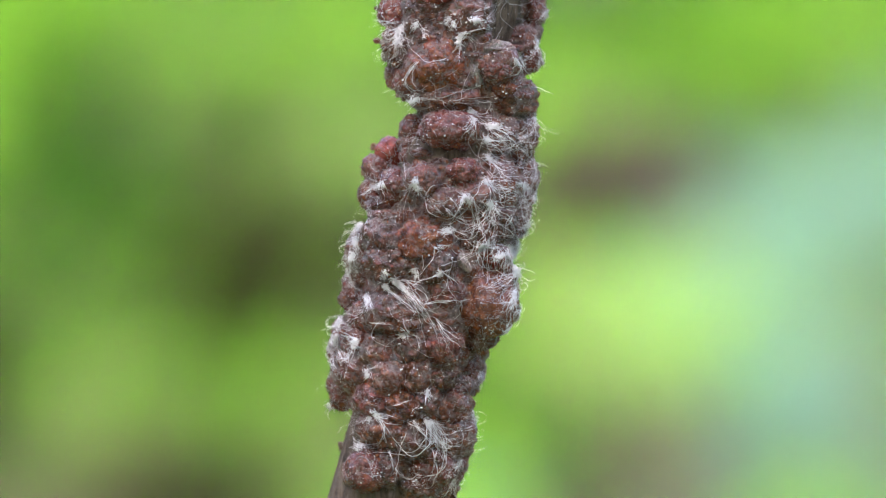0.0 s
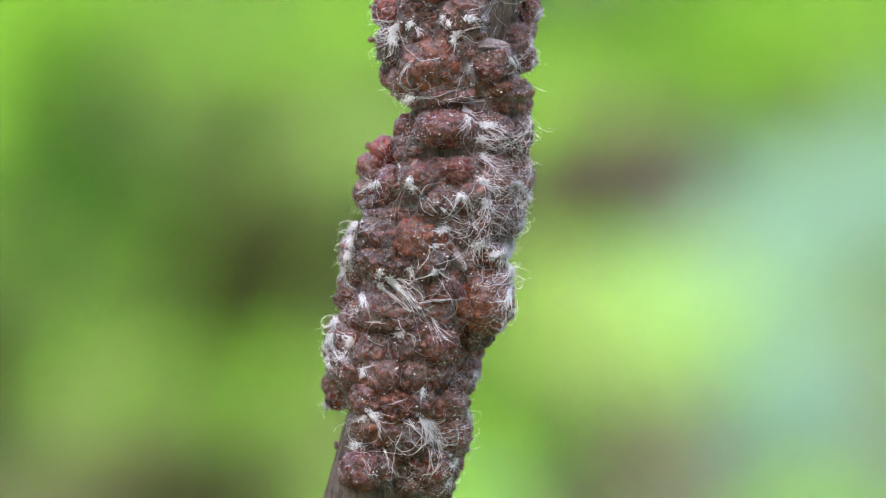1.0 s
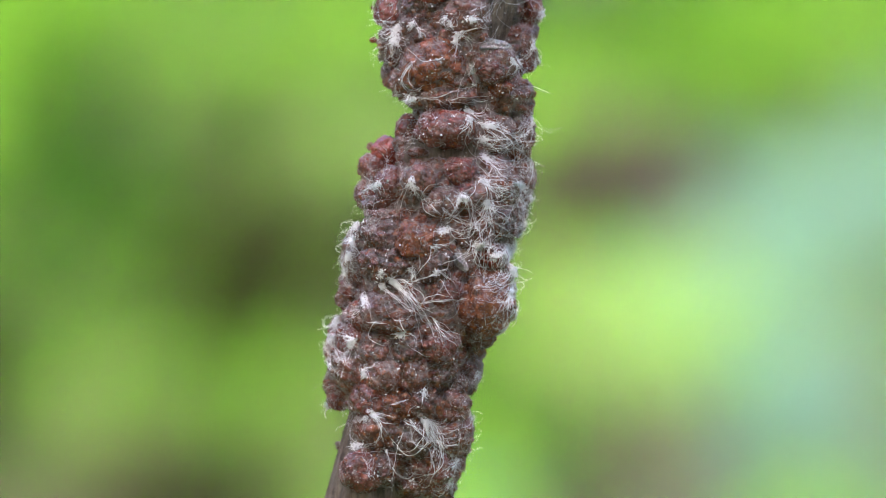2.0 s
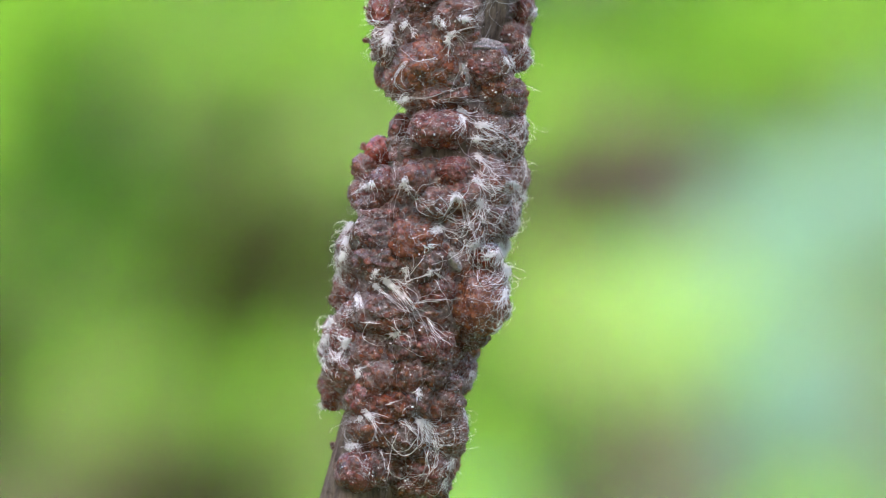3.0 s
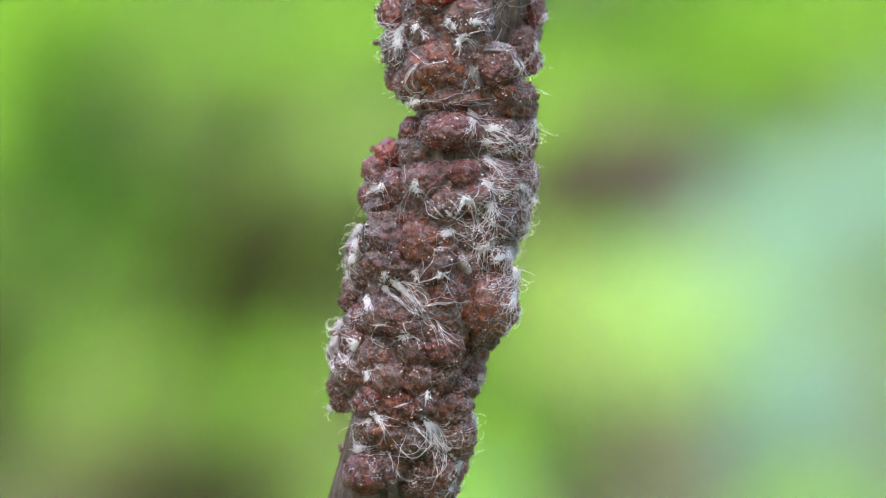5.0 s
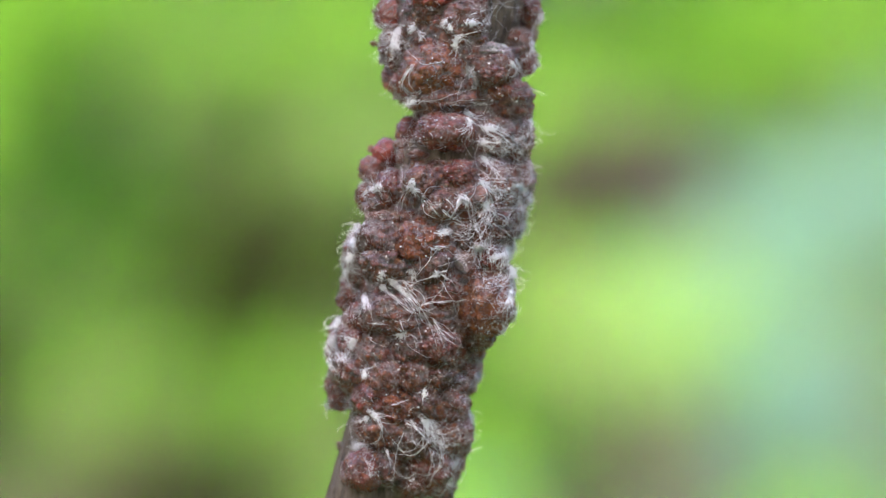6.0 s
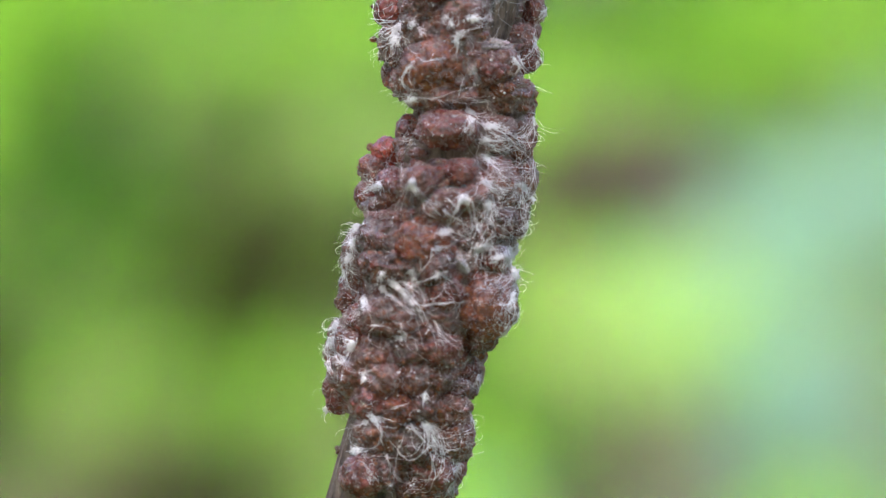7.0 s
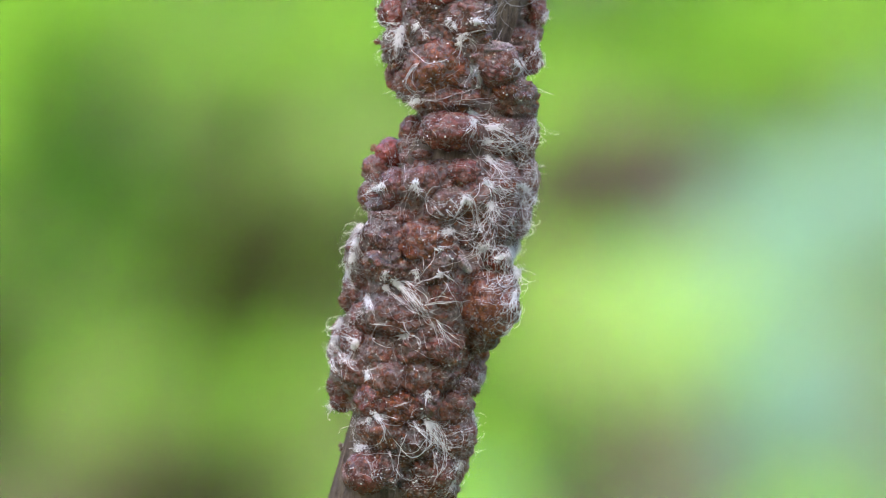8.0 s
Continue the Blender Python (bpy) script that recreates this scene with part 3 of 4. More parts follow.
lump(-5.07, 23.67, 2.07, 2.53, 0, "dark", 0)
lump(-5.67, 20.2, 1.13, 1.47, 0, "red", -1)
lump(-1.6, 28.2, 2.53, 2.2, 0, "dark", 0)
lump(-1.27, 25.07, 2.13, 1.47, 0, "dark", 0)
lump(-0.9, 29.7, 2.3, 1.15, 0, "cherry", 1.1)
lump(3.07, 27.07, 2.8, 2.8, 0, "dusty", 0)
lump(10.7, 28.07, 1.45, 2.4, 0, "red", -1)
lump(10.5, 25.27, 1.25, 1.33, 0, "dusty", -1)
lump(10.07, 22.2, 1.53, 1.8, 0, "red", 0)
lump(-0.6, 21.4, 4.13, 3.07, 20, "orange", 0.6)
lump(-3.93, 19.4, 1.8, 2.13, 0, "dusty", 0)
lump(0.4, 17.8, 4.0, 1.8, 5, "dusty", 0.25)
lump(6.4, 21.4, 2.8, 2.53, 0, "dusty", 0)
lump(7.73, 17.93, 3.07, 2.4, 0, "dusty", 0)
lump(9.87, 16.4, 1.2, 2.27, 0, "red", 0)
lump(0.85, 13.7, 3.55, 2.25, 0, "red", 2.0, coarse=0.4)
lump(-3.55, 13.7, 1.6, 1.75, 0, "red", 0.7, coarse=0.5)
lump(5.73, 13.4, 3.0, 2.53, 0, "dusty", 0)
lump(8.93, 13.07, 2.13, 2.8, 0, "dusty", 0)
lump(-6.15, 11.2, 1.75, 1.75, 0, "cherry", 0.8, coarse=0.5)
lump(-7.4, 9.13, 2.0, 1.9, 0, "red", 0.6, coarse=0.6)
lump(-8.2, 6.2, 1.7, 1.95, 0, "red", 0.5, coarse=0.4)
lump(-5.7, 6.9, 1.9, 2.3, 0, "red", 0.5, coarse=0.45)
lump(-6.8, 4.87, 2.3, 1.1, 0, "dark", 0.3, coarse=0.5)
lump(-2.3, 7.8, 2.0, 1.9, 0, "dusty", 2.1, coarse=0.3)
lump(2.4, 8.9, 1.9, 1.65, 0, "red", 1.2, coarse=0.4)
lump(0.27, 5.07, 2.5, 1.9, 15, "dusty", 1.0, coarse=0.45)
lump(3.47, 6.2, 2.93, 2.13, 0, "dusty", 0.3)
lump(6.4, 7.4, 2.67, 3.0, 0, "dusty", 0)
lump(9.4, 8.4, 1.73, 3.47, 0, "dusty", 0)
lump(8.93, 4.07, 1.33, 2.93, 0, "dusty", 0)
lump(5.2, 3.27, 3.2, 2.8, 0, "dark", 0)
lump(-5.27, 3.4, 3.33, 1.07, 0, "dusty", 0)
lump(-6.27, 0.87, 3.2, 2.6, 0, "dark", 0.5, coarse=1.2)
lump(-2.13, 0.6, 3.07, 2.67, 0, "orange", 0.4)
lump(-2.6, 1.07, 1.07, 0.87, 0, "cherry", 1.6)
lump(-6.13, -2.07, 3.07, 2.13, 0, "dark", 0.5)
lump(-0.8, -2.2, 2.67, 2.4, 0, "dark", 0.1)
lump(-9.27, -0.93, 2.27, 3.47, 0, "dusty", 0)
lump(3.6, 1.4, 2.67, 2.13, 0, "dark", 0)
lump(5.6, -1.13, 2.53, 1.73, -20, "red", 0.3)
lump(4.93, -6.27, 4.0, 4.4, -15, "orange", 1)
lump(6.27, -3.4, 2.53, 1.87, 0, "red", 0.5)
lump(4.07, -10.6, 2.4, 1.73, 0, "dark", 0.3)
lump(-10.4, -5.6, 1.6, 2.53, 0, "red", 0)
lump(-5.6, -7.93, 3.87, 2.67, 0, "dark", 0)
lump(-4.27, -9.07, 1.47, 1.07, 0, "orange", 1)
lump(0.4, -5.27, 2.4, 2.13, 0, "red", 0)
lump(-8.93, -8.6, 2.4, 2.0, 0, "red", 0)
lump(-9.6, -10.93, 2.53, 2.4, 0, "red", 0)
lump(-11.73, -11.6, 1.47, 3.2, 0, "dusty", 0)
lump(-7.3, -12.2, 2.4, 2.2, 20, "dusty", 0.1)
lump(0.07, -11.8, 2.4, 2.13, 0, "red", 1.2)
lump(6.4, 20.73, 1.73, 1.07, 0, "red", 1.3)
lump(7.27, 18.6, 1.33, 1.0, 0, "orange", 0.9)
lump(5.73, -1.4, 1.6, 0.93, -20, "cherry", 0.8)
lump(-9.6, -14.6, 3.2, 2.8, 0, "dusty", 0)
lump(-12.07, -16.6, 1.47, 2.67, 0, "red", -0.5)
lump(-6.5, -15.3, 2.5, 2.5, 25, "dusty", 0.1)
lump(-0.8, -14.73, 2.67, 2.13, 0, "dark", 0)
lump(3.2, -14.93, 1.6, 2.4, 0, "dusty", -0.5)
lump(-8.1, -18.1, 2.3, 2.4, 10, "red", 0.1)
lump(-2.4, -18.3, 2.4, 2.6, -15, "dark", -0.1)
lump(0.73, -18.73, 2.8, 2.27, 0, "dusty", 0)
lump(-6.93, -21.4, 3.0, 2.53, 0, "dusty", 0.5)
lump(-3.6, -22.33, 2.9, 2.9, 30, "dark", 0.5)
lump(0.73, -22.07, 2.93, 3.2, 0, "dusty", 0)
lump(2.53, -22.07, 1.33, 2.93, 0, "red", -0.5)
lump(-7.47, -24.27, 2.13, 1.47, 0, "dark", 0)
lump(-9.07, -26.6, 2.53, 2.4, 0, "red", 1, coarse=0.6)
lump(-5.47, -24.27, 2.53, 2.0, 25, "dark", 0)
lump(-1.6, -25.93, 3.33, 2.8, 0, "red", 0)
lump(0.07, -27.6, 2.0, 2.27, 0, "dark", 0)
lump(-2.93, -28.07, 2.67, 1.73, 0, "dusty", 0)
lump(-9.6, -27.13, 1.47, 1.33, 0, "cherry", 1.3)
lump(-0.6, -28.47, 1.73, 1.33, 0, "dusty", 0.8)
lump(-0.93, -24.93, 1.47, 1.2, 0, "dark", 1)
lump(9.4, 24.4, 1.73, 1.73, 0, "dusty", -1.5)
lump(3.75, 21.2, 0.7, 2.3, 12, "pale", -0.3, coarse=0.3)
lump(5.6, 23.5, 2.6, 0.95, -5, "pale", -0.6, coarse=0.3)
lump(-1.27, 17.27, 2.4, 0.8, 8, "dusty", 0.8)
lump(2.4, -1.6, 0.55, 1.5, 30, "pale", 0.4)
lump(-1.07, -9.93, 1.47, 0.87, 0, "dusty", 0.3)
lump(-1.27, 2.87, 1.73, 1.2, 0, "dusty", 0.3)
lump(-11.93, -13.93, 1.2, 2.67, 0, "pale", -0.3)
lump(-2.6, -16.6, 1.2, 1.2, 0, "dusty", 0.2)
lump(-3.73, 12.2, 1.6, 1.33, 0, "dusty", -0.5)
lump(-6.67, -26.33, 1.6, 2.0, 0, "dark", 0.9)
lump(1.07, -16.47, 2.67, 1.47, 0, "dark", -0.3)
lump(-8.07, 11.73, 0.4, 0.4, 0, "orange", 0.5)
lump(-11.85, -23.5, 0.38, 0.42, 0, "dark", 0.2)
lump(-9.2, 9.4, 0.4, 0.33, 0, "orange", 0.3)
lump(-9.6, 5.73, 0.4, 0.33, 0, "orange", 0.3)
lump(11.4, 21.67, 0.53, 0.47, 0, "red", -0.5)
lump(-7.73, 28.07, 0.33, 0.27, 0, "red", -0.5)
lump(-7.73, 24.33, 0.4, 0.33, 0, "red", -0.3)
lump(-2.4, 11.0, 1.47, 0.6, 0, "dusty", 0.2)
lump(-4.27, 10.73, 0.8, 0.93, 0, "dusty", 0.2)
lump(-2.6, 26.33, 1.73, 1.33, 0, "dark", 0.2)
lump(-3.6, -11.9, 2.3, 2.3, -20, "dark", 0.1)
lump(-2.9, -15.2, 2.2, 2.4, -25, "dusty", 0.2)
lump(-5.1, -18.9, 2.2, 2.4, 20, "orange", 0.0)
lump(1.27, -25.4, 1.6, 2.13, 0, "dusty", 0)


def hidden_lumps():
    """The swellings above the view and round the back."""
    rng = random.Random(21)
    for i in range(70):
        v = rng.uniform(-27, 46)
        left, right = half_widths(v)
        u = axis(v) + rng.uniform(-0.75 * left, 0.75 * right)
        r = rng.uniform(1.8, 3.0)
        lump(u, v, r * rng.uniform(0.9, 1.3), r, rng.uniform(-30, 30), rng.choice(["red", "dusty", "dusty", "dark", "orange"]), 0, 1)
    for i in range(14):
        v = rng.uniform(33, 46)
        u = axis(v) + rng.uniform(-6, 6)
        r = rng.uniform(1.8, 3.0)
        lump(u, v, r * rng.uniform(0.9, 1.3), r, 0, rng.choice(["red", "dusty"]), 0, -1)


hidden_lumps()
TREE = BVHTree.FromPolygons([tuple(p) for p in np.concatenate(SOLID_V)], SOLID_F)


def front(u, v):
    """The depth at which the front of the twig lies at u, v, or None beside it."""
    place, normal, index, far = TREE.ray_cast(Vector((u, -60, v)), Vector((0, 1, 0)), 75)
    return place.y if place else None


# ---- white wax threads ----
def bends(rng, curl, steps):
    """The turns of a thread, step by step."""
    bend, out = rng.gauss(0, curl), []
    for i in range(steps):
        out.append(bend)
        bend = 0.8 * bend + rng.gauss(0, curl * 0.85)
    return out


def strand(rng, u, v, angle, length, turns, lift, thick, free=False):
    for i in range(30):      # a thread is rooted on the crust
        if front(u, v) is not None:
            break
        u += 0.12 if u < axis(v) else -0.12
    steps = max(7, int(length * 4.5))
    step = length / steps
    path, depth, last = [], [], front(u, v)
    last = -3.0 if last is None else last
    a = radians(angle)
    stray, allowed = 0.0, rng.uniform(0.8, 2.4)
    crimp, phase = rng.uniform(2.0, 5.0), rng.uniform(0, 6.28)
    for i in range(steps + 1):
        f = front(u, v)
        if f is None:
            f = last + 0.15 * step
            home = 0.0 if u < axis(v) else math.pi      # a stray thread curls back to the twig
            if not free:
                a += 0.9 * math.sin(home - a) * min(1.0, 2.2 * step)
                stray += step
            if stray > allowed and i > 4:
                break
        last = f
        path.append((u, v))
        depth.append(f - 0.03 - lift * math.sin(math.pi * min(1, 0.1 + i / steps)))
        a += radians(turns[i % len(turns)] + rng.gauss(0, 2.0)) * step * 3.0
        b = a + 0.18 * math.sin(phase + crimp * i * step)
        u += step * math.cos(b)
        v += step * math.sin(b)
    d = np.array(depth)
    lowest = d.copy()
    for i in range(3):
        d = np.convolve(np.pad(d, 1, mode="edge"), [0.25, 0.5, 0.25], "valid")
    d = np.minimum(d, lowest)
    k = 1 + d * 0.001 / DIST
    pts = np.stack([np.array([p[0] for p in path]) * k, d, np.array([p[1] for p in path]) * k], axis=1)
    return tube(pts, thick * np.linspace(1.0, 0.6, len(pts)), 4)


def bundle(name, tubes, parent, label=""):
    verts, faces, k = [], [], 0
    for a, f in tubes:
        verts.append(a)
        faces.extend([tuple(i + k for i in q) for q in f])
        k += len(a)
    return mesh_object(name, local(np.concatenate(verts)), faces, WAX, parent, label)


TUFTS = 0


def tuft(u, v, angle, length, count, spread, curl, core=0, bend=0, free=False):
    """A tuft of wax threads that starts at u, v and runs along angle (0: right, 90: up), turning by bend degrees a millimetre; free: it stands off the crust."""
    global TUFTS
    TUFTS += 1
    rng = random.Random(100 + TUFTS)
    tubes = []
    while len(tubes) < count:
        lock = angle + rng.gauss(0, spread * 0.8)
        slow = rng.gauss(0, 1.3 * curl)
        turns = [slow + t for t in bends(rng, 1.7 * curl, 40)]
        ou, ov = rng.gauss(0, 0.16), rng.gauss(0, 0.16)
        far = length * rng.choice([0.5, 0.8, 1.0, 1.3, 1.7])
        for k in range(rng.choice([1, 2, 3])):
            mine = [bend / 3 + t * min(1.5, 0.4 + 0.9 * i / 12) + rng.gauss(0, 0.5 * curl) for i, t in enumerate(turns)]
            tubes.append(strand(rng, u + ou + rng.gauss(0, 0.08), v + ov + rng.gauss(0, 0.08), lock + rng.gauss(0, min(6, 0.5 * spread)), far * rng.uniform(0.6, 1.0), mine,
                                rng.uniform(0.03, 0.45), rng.choice([0.013, 0.016, 0.020, 0.025, 0.031]) * (0.6 if free else 1.0), free))
    ca, sa = math.cos(radians(angle)), math.sin(radians(angle))
    for i in range(int(95 * core)):
        along, across = rng.gauss(0.25, 0.34), rng.gauss(0, 0.17)
        tubes.append(strand(rng, u + along * ca - across * sa, v + along * sa + across * ca, angle + rng.gauss(0, 50), rng.uniform(0.18, 0.55), bends(rng, 30, 8),
                            rng.uniform(0.03, 0.45), rng.uniform(0.020, 0.045)))
    bundle("wax_tuft", tubes, twig, "tuft of curly white wax threads" if core else "loose curly white wax threads")


tuft(-4.80, 25.95, 240, 4.00, 16, 22, 5, 2.2)
tuft(-5.30, 24.70, 262, 2.80, 14, 18, 7, 1.5)
tuft(-5.20, 25.41, 250, 4.67, 12, 28, 8, 0)
tuft(-4.54, 24.48, 285, 3.33, 7, 45, 12, 0)
tuft(-5.20, 26.21, 188, 2.53, 3, 6, 2, 0)
tuft(-3.07, 26.41, 240, 1.20, 6, 40, 8, 0.5)
tuft(-2.13, 25.55, 270, 0.80, 3, 50, 8, 0.4)
tuft(0.87, 27.01, 230, 2.00, 8, 40, 7, 0.5)
tuft(1.47, 26.61, 250, 1.73, 6, 40, 7, 0.3)
tuft(3.60, 26.75, -8, 2.13, 8, 14, 3, 1.2)
tuft(5.20, 26.48, 22, 2.40, 6, 10, 3, 0.2, 10)
tuft(4.14, 27.75, 28, 2.27, 2, 5, 2, 0)
tuft(2.00, 24.75, 262, 2.67, 10, 9, 3, 1)
tuft(2.07, 24.88, 15, 2.27, 6, 14, 5, 0.3, -28)
tuft(2.80, 25.01, 14, 2.40, 2, 4, 2, 0, 3)
tuft(8.94, 22.21, -72, 3.20, 14, 16, 6, 1)
tuft(8.80, 21.94, -35, 2.27, 6, 22, 8, 0.4, -22)
tuft(-3.07, 21.94, 228, 4.14, 4, 7, 2.5, 0, 10)
tuft(-3.60, 21.41, 225, 3.33, 3, 10, 3, 0, 12)
tuft(-2.93, 17.41, 195, 2.13, 12, 24, 3, 1)
tuft(-2.80, 17.61, -12, 4.94, 3, 3, 1.5, 0, 3)
tuft(1.07, 16.94, 6, 4.67, 2, 3, 1.5, 0, 2)
tuft(4.14, 17.54, -35, 2.67, 2, 5, 2, 0, 25)
tuft(3.30, 15.90, -62, 3.00, 20, 24, 5, 1.5)
tuft(3.70, 15.40, -78, 2.20, 12, 30, 8, 0.8)
tuft(2.13, 16.07, 230, 1.73, 5, 30, 7, 0.2)
tuft(1.07, 16.74, 265, 1.73, 3, 30, 7, 0)
tuft(5.34, 14.21, -5, 2.40, 12, 40, 7, 1.2)
tuft(6.14, 14.34, -12, 5.07, 12, 10, 2.5, 0.3, -5)
tuft(5.87, 13.41, -25, 4.67, 8, 12, 3, 0, -4)
tuft(4.94, 12.61, -8, 4.14, 12, 14, 2.5, 0.8, -4)
tuft(5.20, 10.61, -40, 3.60, 10, 20, 2.5, 1, -2)
tuft(5.20, 10.67, -14, 3.87, 7, 10, 2.5, 0, -4)
tuft(5.20, 10.47, -70, 2.67, 4, 12, 3, 0)
tuft(5.07, 7.74, -28, 5.60, 10, 9, 2, 1, 4)
tuft(5.20, 7.54, -52, 3.60, 6, 12, 3, 0.3)
tuft(5.47, 7.94, 5, 2.67, 4, 25, 5, 0, -10)
tuft(10.94, 15.14, -86, 6.40, 8, 4, 1.5, 0.3)
tuft(11.07, 15.07, -40, 3.60, 3, 12, 3, 0, -14, True)
tuft(11.21, 10.07, -88, 4.00, 5, 5, 2, 0)
tuft(9.47, 7.40, -50, 4.40, 12, 13, 2.5, 1, -9)
tuft(9.60, 7.40, 205, 1.73, 5, 30, 7, 0.2)
tuft(-7.20, 7.40, 222, 1.87, 13, 42, 4, 1)
tuft(-8.00, 7.14, 188, 1.73, 3, 14, 3, 0, 8)
tuft(-3.40, 7.54, 222, 4.14, 3, 7, 1, 0.2, 11)
tuft(-3.27, 7.27, -62, 4.60, 4, 13, 2.5, 0.6, 9)
tuft(-4.14, 7.94, 88, 3.33, 2, 4, 1.5, 0, 8)
tuft(-3.20, 7.94, 250, 1.60, 5, 24, 4, 0.4)
tuft(1.07, 1.93, -24, 3.74, 3, 3, 1, 0)
tuft(0.80, 2.00, 200, 1.07, 8, 40, 4, 1)
tuft(2.60, 5.94, 252, 3.20, 4, 6, 1.5, 0.7)
tuft(2.87, 5.94, -64, 6.14, 8, 6, 1.2, 0.5, 2)
tuft(2.87, 5.94, -46, 5.07, 3, 9, 2, 0)
tuft(1.87, 3.07, -24, 5.34, 4, 7, 1.5, 0)
tuft(0.53, 5.94, -38, 5.07, 2, 7, 2, 0)
tuft(-1.07, 5.07, -32, 2.93, 3, 9, 3, 0)
tuft(0.40, 4.60, -40, 3.33, 2, 9, 3, 0)
tuft(5.60, 5.27, -85, 3.87, 10, 11, 2.5, 1)
tuft(6.40, 4.40, -70, 4.00, 6, 25, 7, 0)
tuft(4.94, 0.07, 200, 2.13, 8, 28, 3, 0.7)
tuft(4.94, 0.07, 22, 2.80, 8, 22, 3, 0.3)
tuft(5.00, -0.07, 255, 2.93, 2, 4, 1.5, 0)
tuft(8.07, -0.27, 265, 4.00, 30, 12, 5, 2)
tuft(7.07, -0.93, 215, 2.13, 9, 24, 5, 0.8)
tuft(8.80, -2.47, 268, 4.14, 32, 10, 5, 2.2)
tuft(8.54, -5.27, 264, 3.60, 24, 12, 6, 1.4)
tuft(9.07, -7.60, 262, 2.67, 9, 14, 5, 0.2)
tuft(7.27, -1.40, 272, 4.00, 2, 3, 1, 0, -9)
tuft(-6.87, -2.93, 270, 0.53, 3, 60, 6, 0.5)
tuft(-3.27, -2.60, 282, 1.73, 6, 40, 5, 0.4)
tuft(0.07, -3.00, 200, 2.67, 4, 8, 2.5, 0.4, 8)
tuft(0.07, -3.00, -42, 1.87, 3, 18, 3, 0)
tuft(0.07, -3.00, 18, 1.60, 2, 8, 2, 0)
tuft(-0.73, 0.00, -14, 1.07, 3, 7, 2, 0.3)
tuft(-5.74, -3.94, -43, 8.80, 17, 2.5, 0.25, 1)
tuft(-5.67, -4.00, -40, 6.00, 8, 4, 0.6, 0.5)
tuft(-7.00, -4.54, -42, 4.80, 6, 4, 1.5, 0.9, 9)
tuft(-5.47, -4.07, -14, 3.60, 5, 13, 4, 0, -12)
tuft(-4.60, -4.27, 10, 2.67, 3, 20, 5, 0, -18)
tuft(-3.20, -5.94, -70, 2.67, 3, 12, 5, 0, 20)
tuft(-2.13, -6.80, 12, 4.54, 3, 3, 1.2, 0, -3)
tuft(-0.60, -8.94, -50, 4.14, 6, 12, 2, 0)
tuft(-1.07, -8.34, -75, 2.67, 3, 14, 4, 0)
tuft(-9.60, 2.73, 218, 2.80, 13, 24, 6, 0.5)
tuft(-10.07, 1.07, 236, 3.07, 24, 18, 7, 1.5)
tuft(-10.61, -0.93, 242, 2.80, 24, 18, 7, 1.4)
tuft(-11.07, -2.73, 250, 2.40, 13, 18, 5, 0.4)
tuft(-10.41, 2.07, 172, 1.87, 4, 22, 5, 0, 30, True)
tuft(-11.47, -1.93, 200, 1.60, 3, 22, 5, 0, 30, True)
tuft(-8.94, -5.94, 265, 3.07, 10, 17, 2.5, 1)
tuft(-8.94, -6.94, 224, 2.80, 4, 11, 2.5, 0.2)
tuft(-8.60, -6.60, -30, 2.27, 3, 13, 4, 0, -30)
tuft(-4.14, -10.34, 190, 2.13, 8, 28, 5, 0.6)
tuft(-5.20, -10.47, -8, 2.13, 4, 28, 5, 0.2)
tuft(-8.54, -9.14, -14, 3.07, 2, 4, 2, 0, 10)
tuft(-10.34, -10.94, 262, 2.80, 16, 13, 3, 1.8)
tuft(-10.21, -11.07, 156, 2.80, 6, 11, 2, 0.2)
tuft(-12.14, -8.60, 250, 4.00, 20, 14, 7, 0.9)
tuft(-12.74, -10.61, 262, 4.67, 22, 10, 6, 0.9)
tuft(-13.01, -13.27, 268, 3.33, 9, 9, 4, 0.3)
tuft(-12.27, -8.34, 185, 1.73, 3, 7, 2, 0, 0, True)
tuft(-8.94, -14.61, 270, 1.73, 13, 50, 5, 1)
tuft(7.87, -9.27, 255, 2.13, 11, 24, 5, 0.8)
tuft(-1.80, -16.94, 270, 1.47, 7, 30, 5, 0.4)
tuft(-8.14, -19.68, -24, 5.74, 9, 7, 2, 1, -3)
tuft(-7.60, -20.08, -56, 7.34, 4, 4, 1.5, 0, -4)
tuft(-8.60, -19.81, 250, 1.33, 6, 30, 5, 0.4)
tuft(-5.60, -18.61, 14, 2.80, 1, 1, 0.4, 0)
tuft(-1.93, -20.34, -50, 6.00, 14, 20, 2.5, 1.1)
tuft(-1.80, -20.48, -22, 7.50, 9, 9, 1.8, 0.3, -15)
tuft(-1.93, -20.48, -76, 9.00, 9, 9, 2, 0, 4)
tuft(-0.93, -21.94, -70, 7.50, 8, 14, 4, 0, 8)
tuft(-3.27, -20.61, -62, 7.34, 2, 3, 0.8, 0, 7)
tuft(-4.27, -20.61, -18, 6.14, 3, 5, 1.5, 0, -9)
tuft(-9.54, -23.48, 190, 0.95, 12, 40, 4, 1)
tuft(-6.27, -23.95, -86, 5.07, 2, 4, 1.5, 0, 12)
tuft(-5.60, -25.95, -60, 4.00, 2, 6, 2, 0, 12)
tuft(2.07, -25.28, 240, 2.80, 11, 18, 5, 0.3)
tuft(1.47, -27.28, 256, 2.80, 11, 18, 5, 0.2)
tuft(-0.93, -23.95, -80, 5.07, 4, 8, 2.5, 0)
tuft(4.14, -19.61, -70, 1.60, 7, 24, 5, 0.3)
tuft(4.27, -19.48, 22, 4.40, 2, 2.5, 0.8, 0, -40, True)
tuft(4.40, -14.94, 300, 1.73, 9, 28, 5, 0.3)
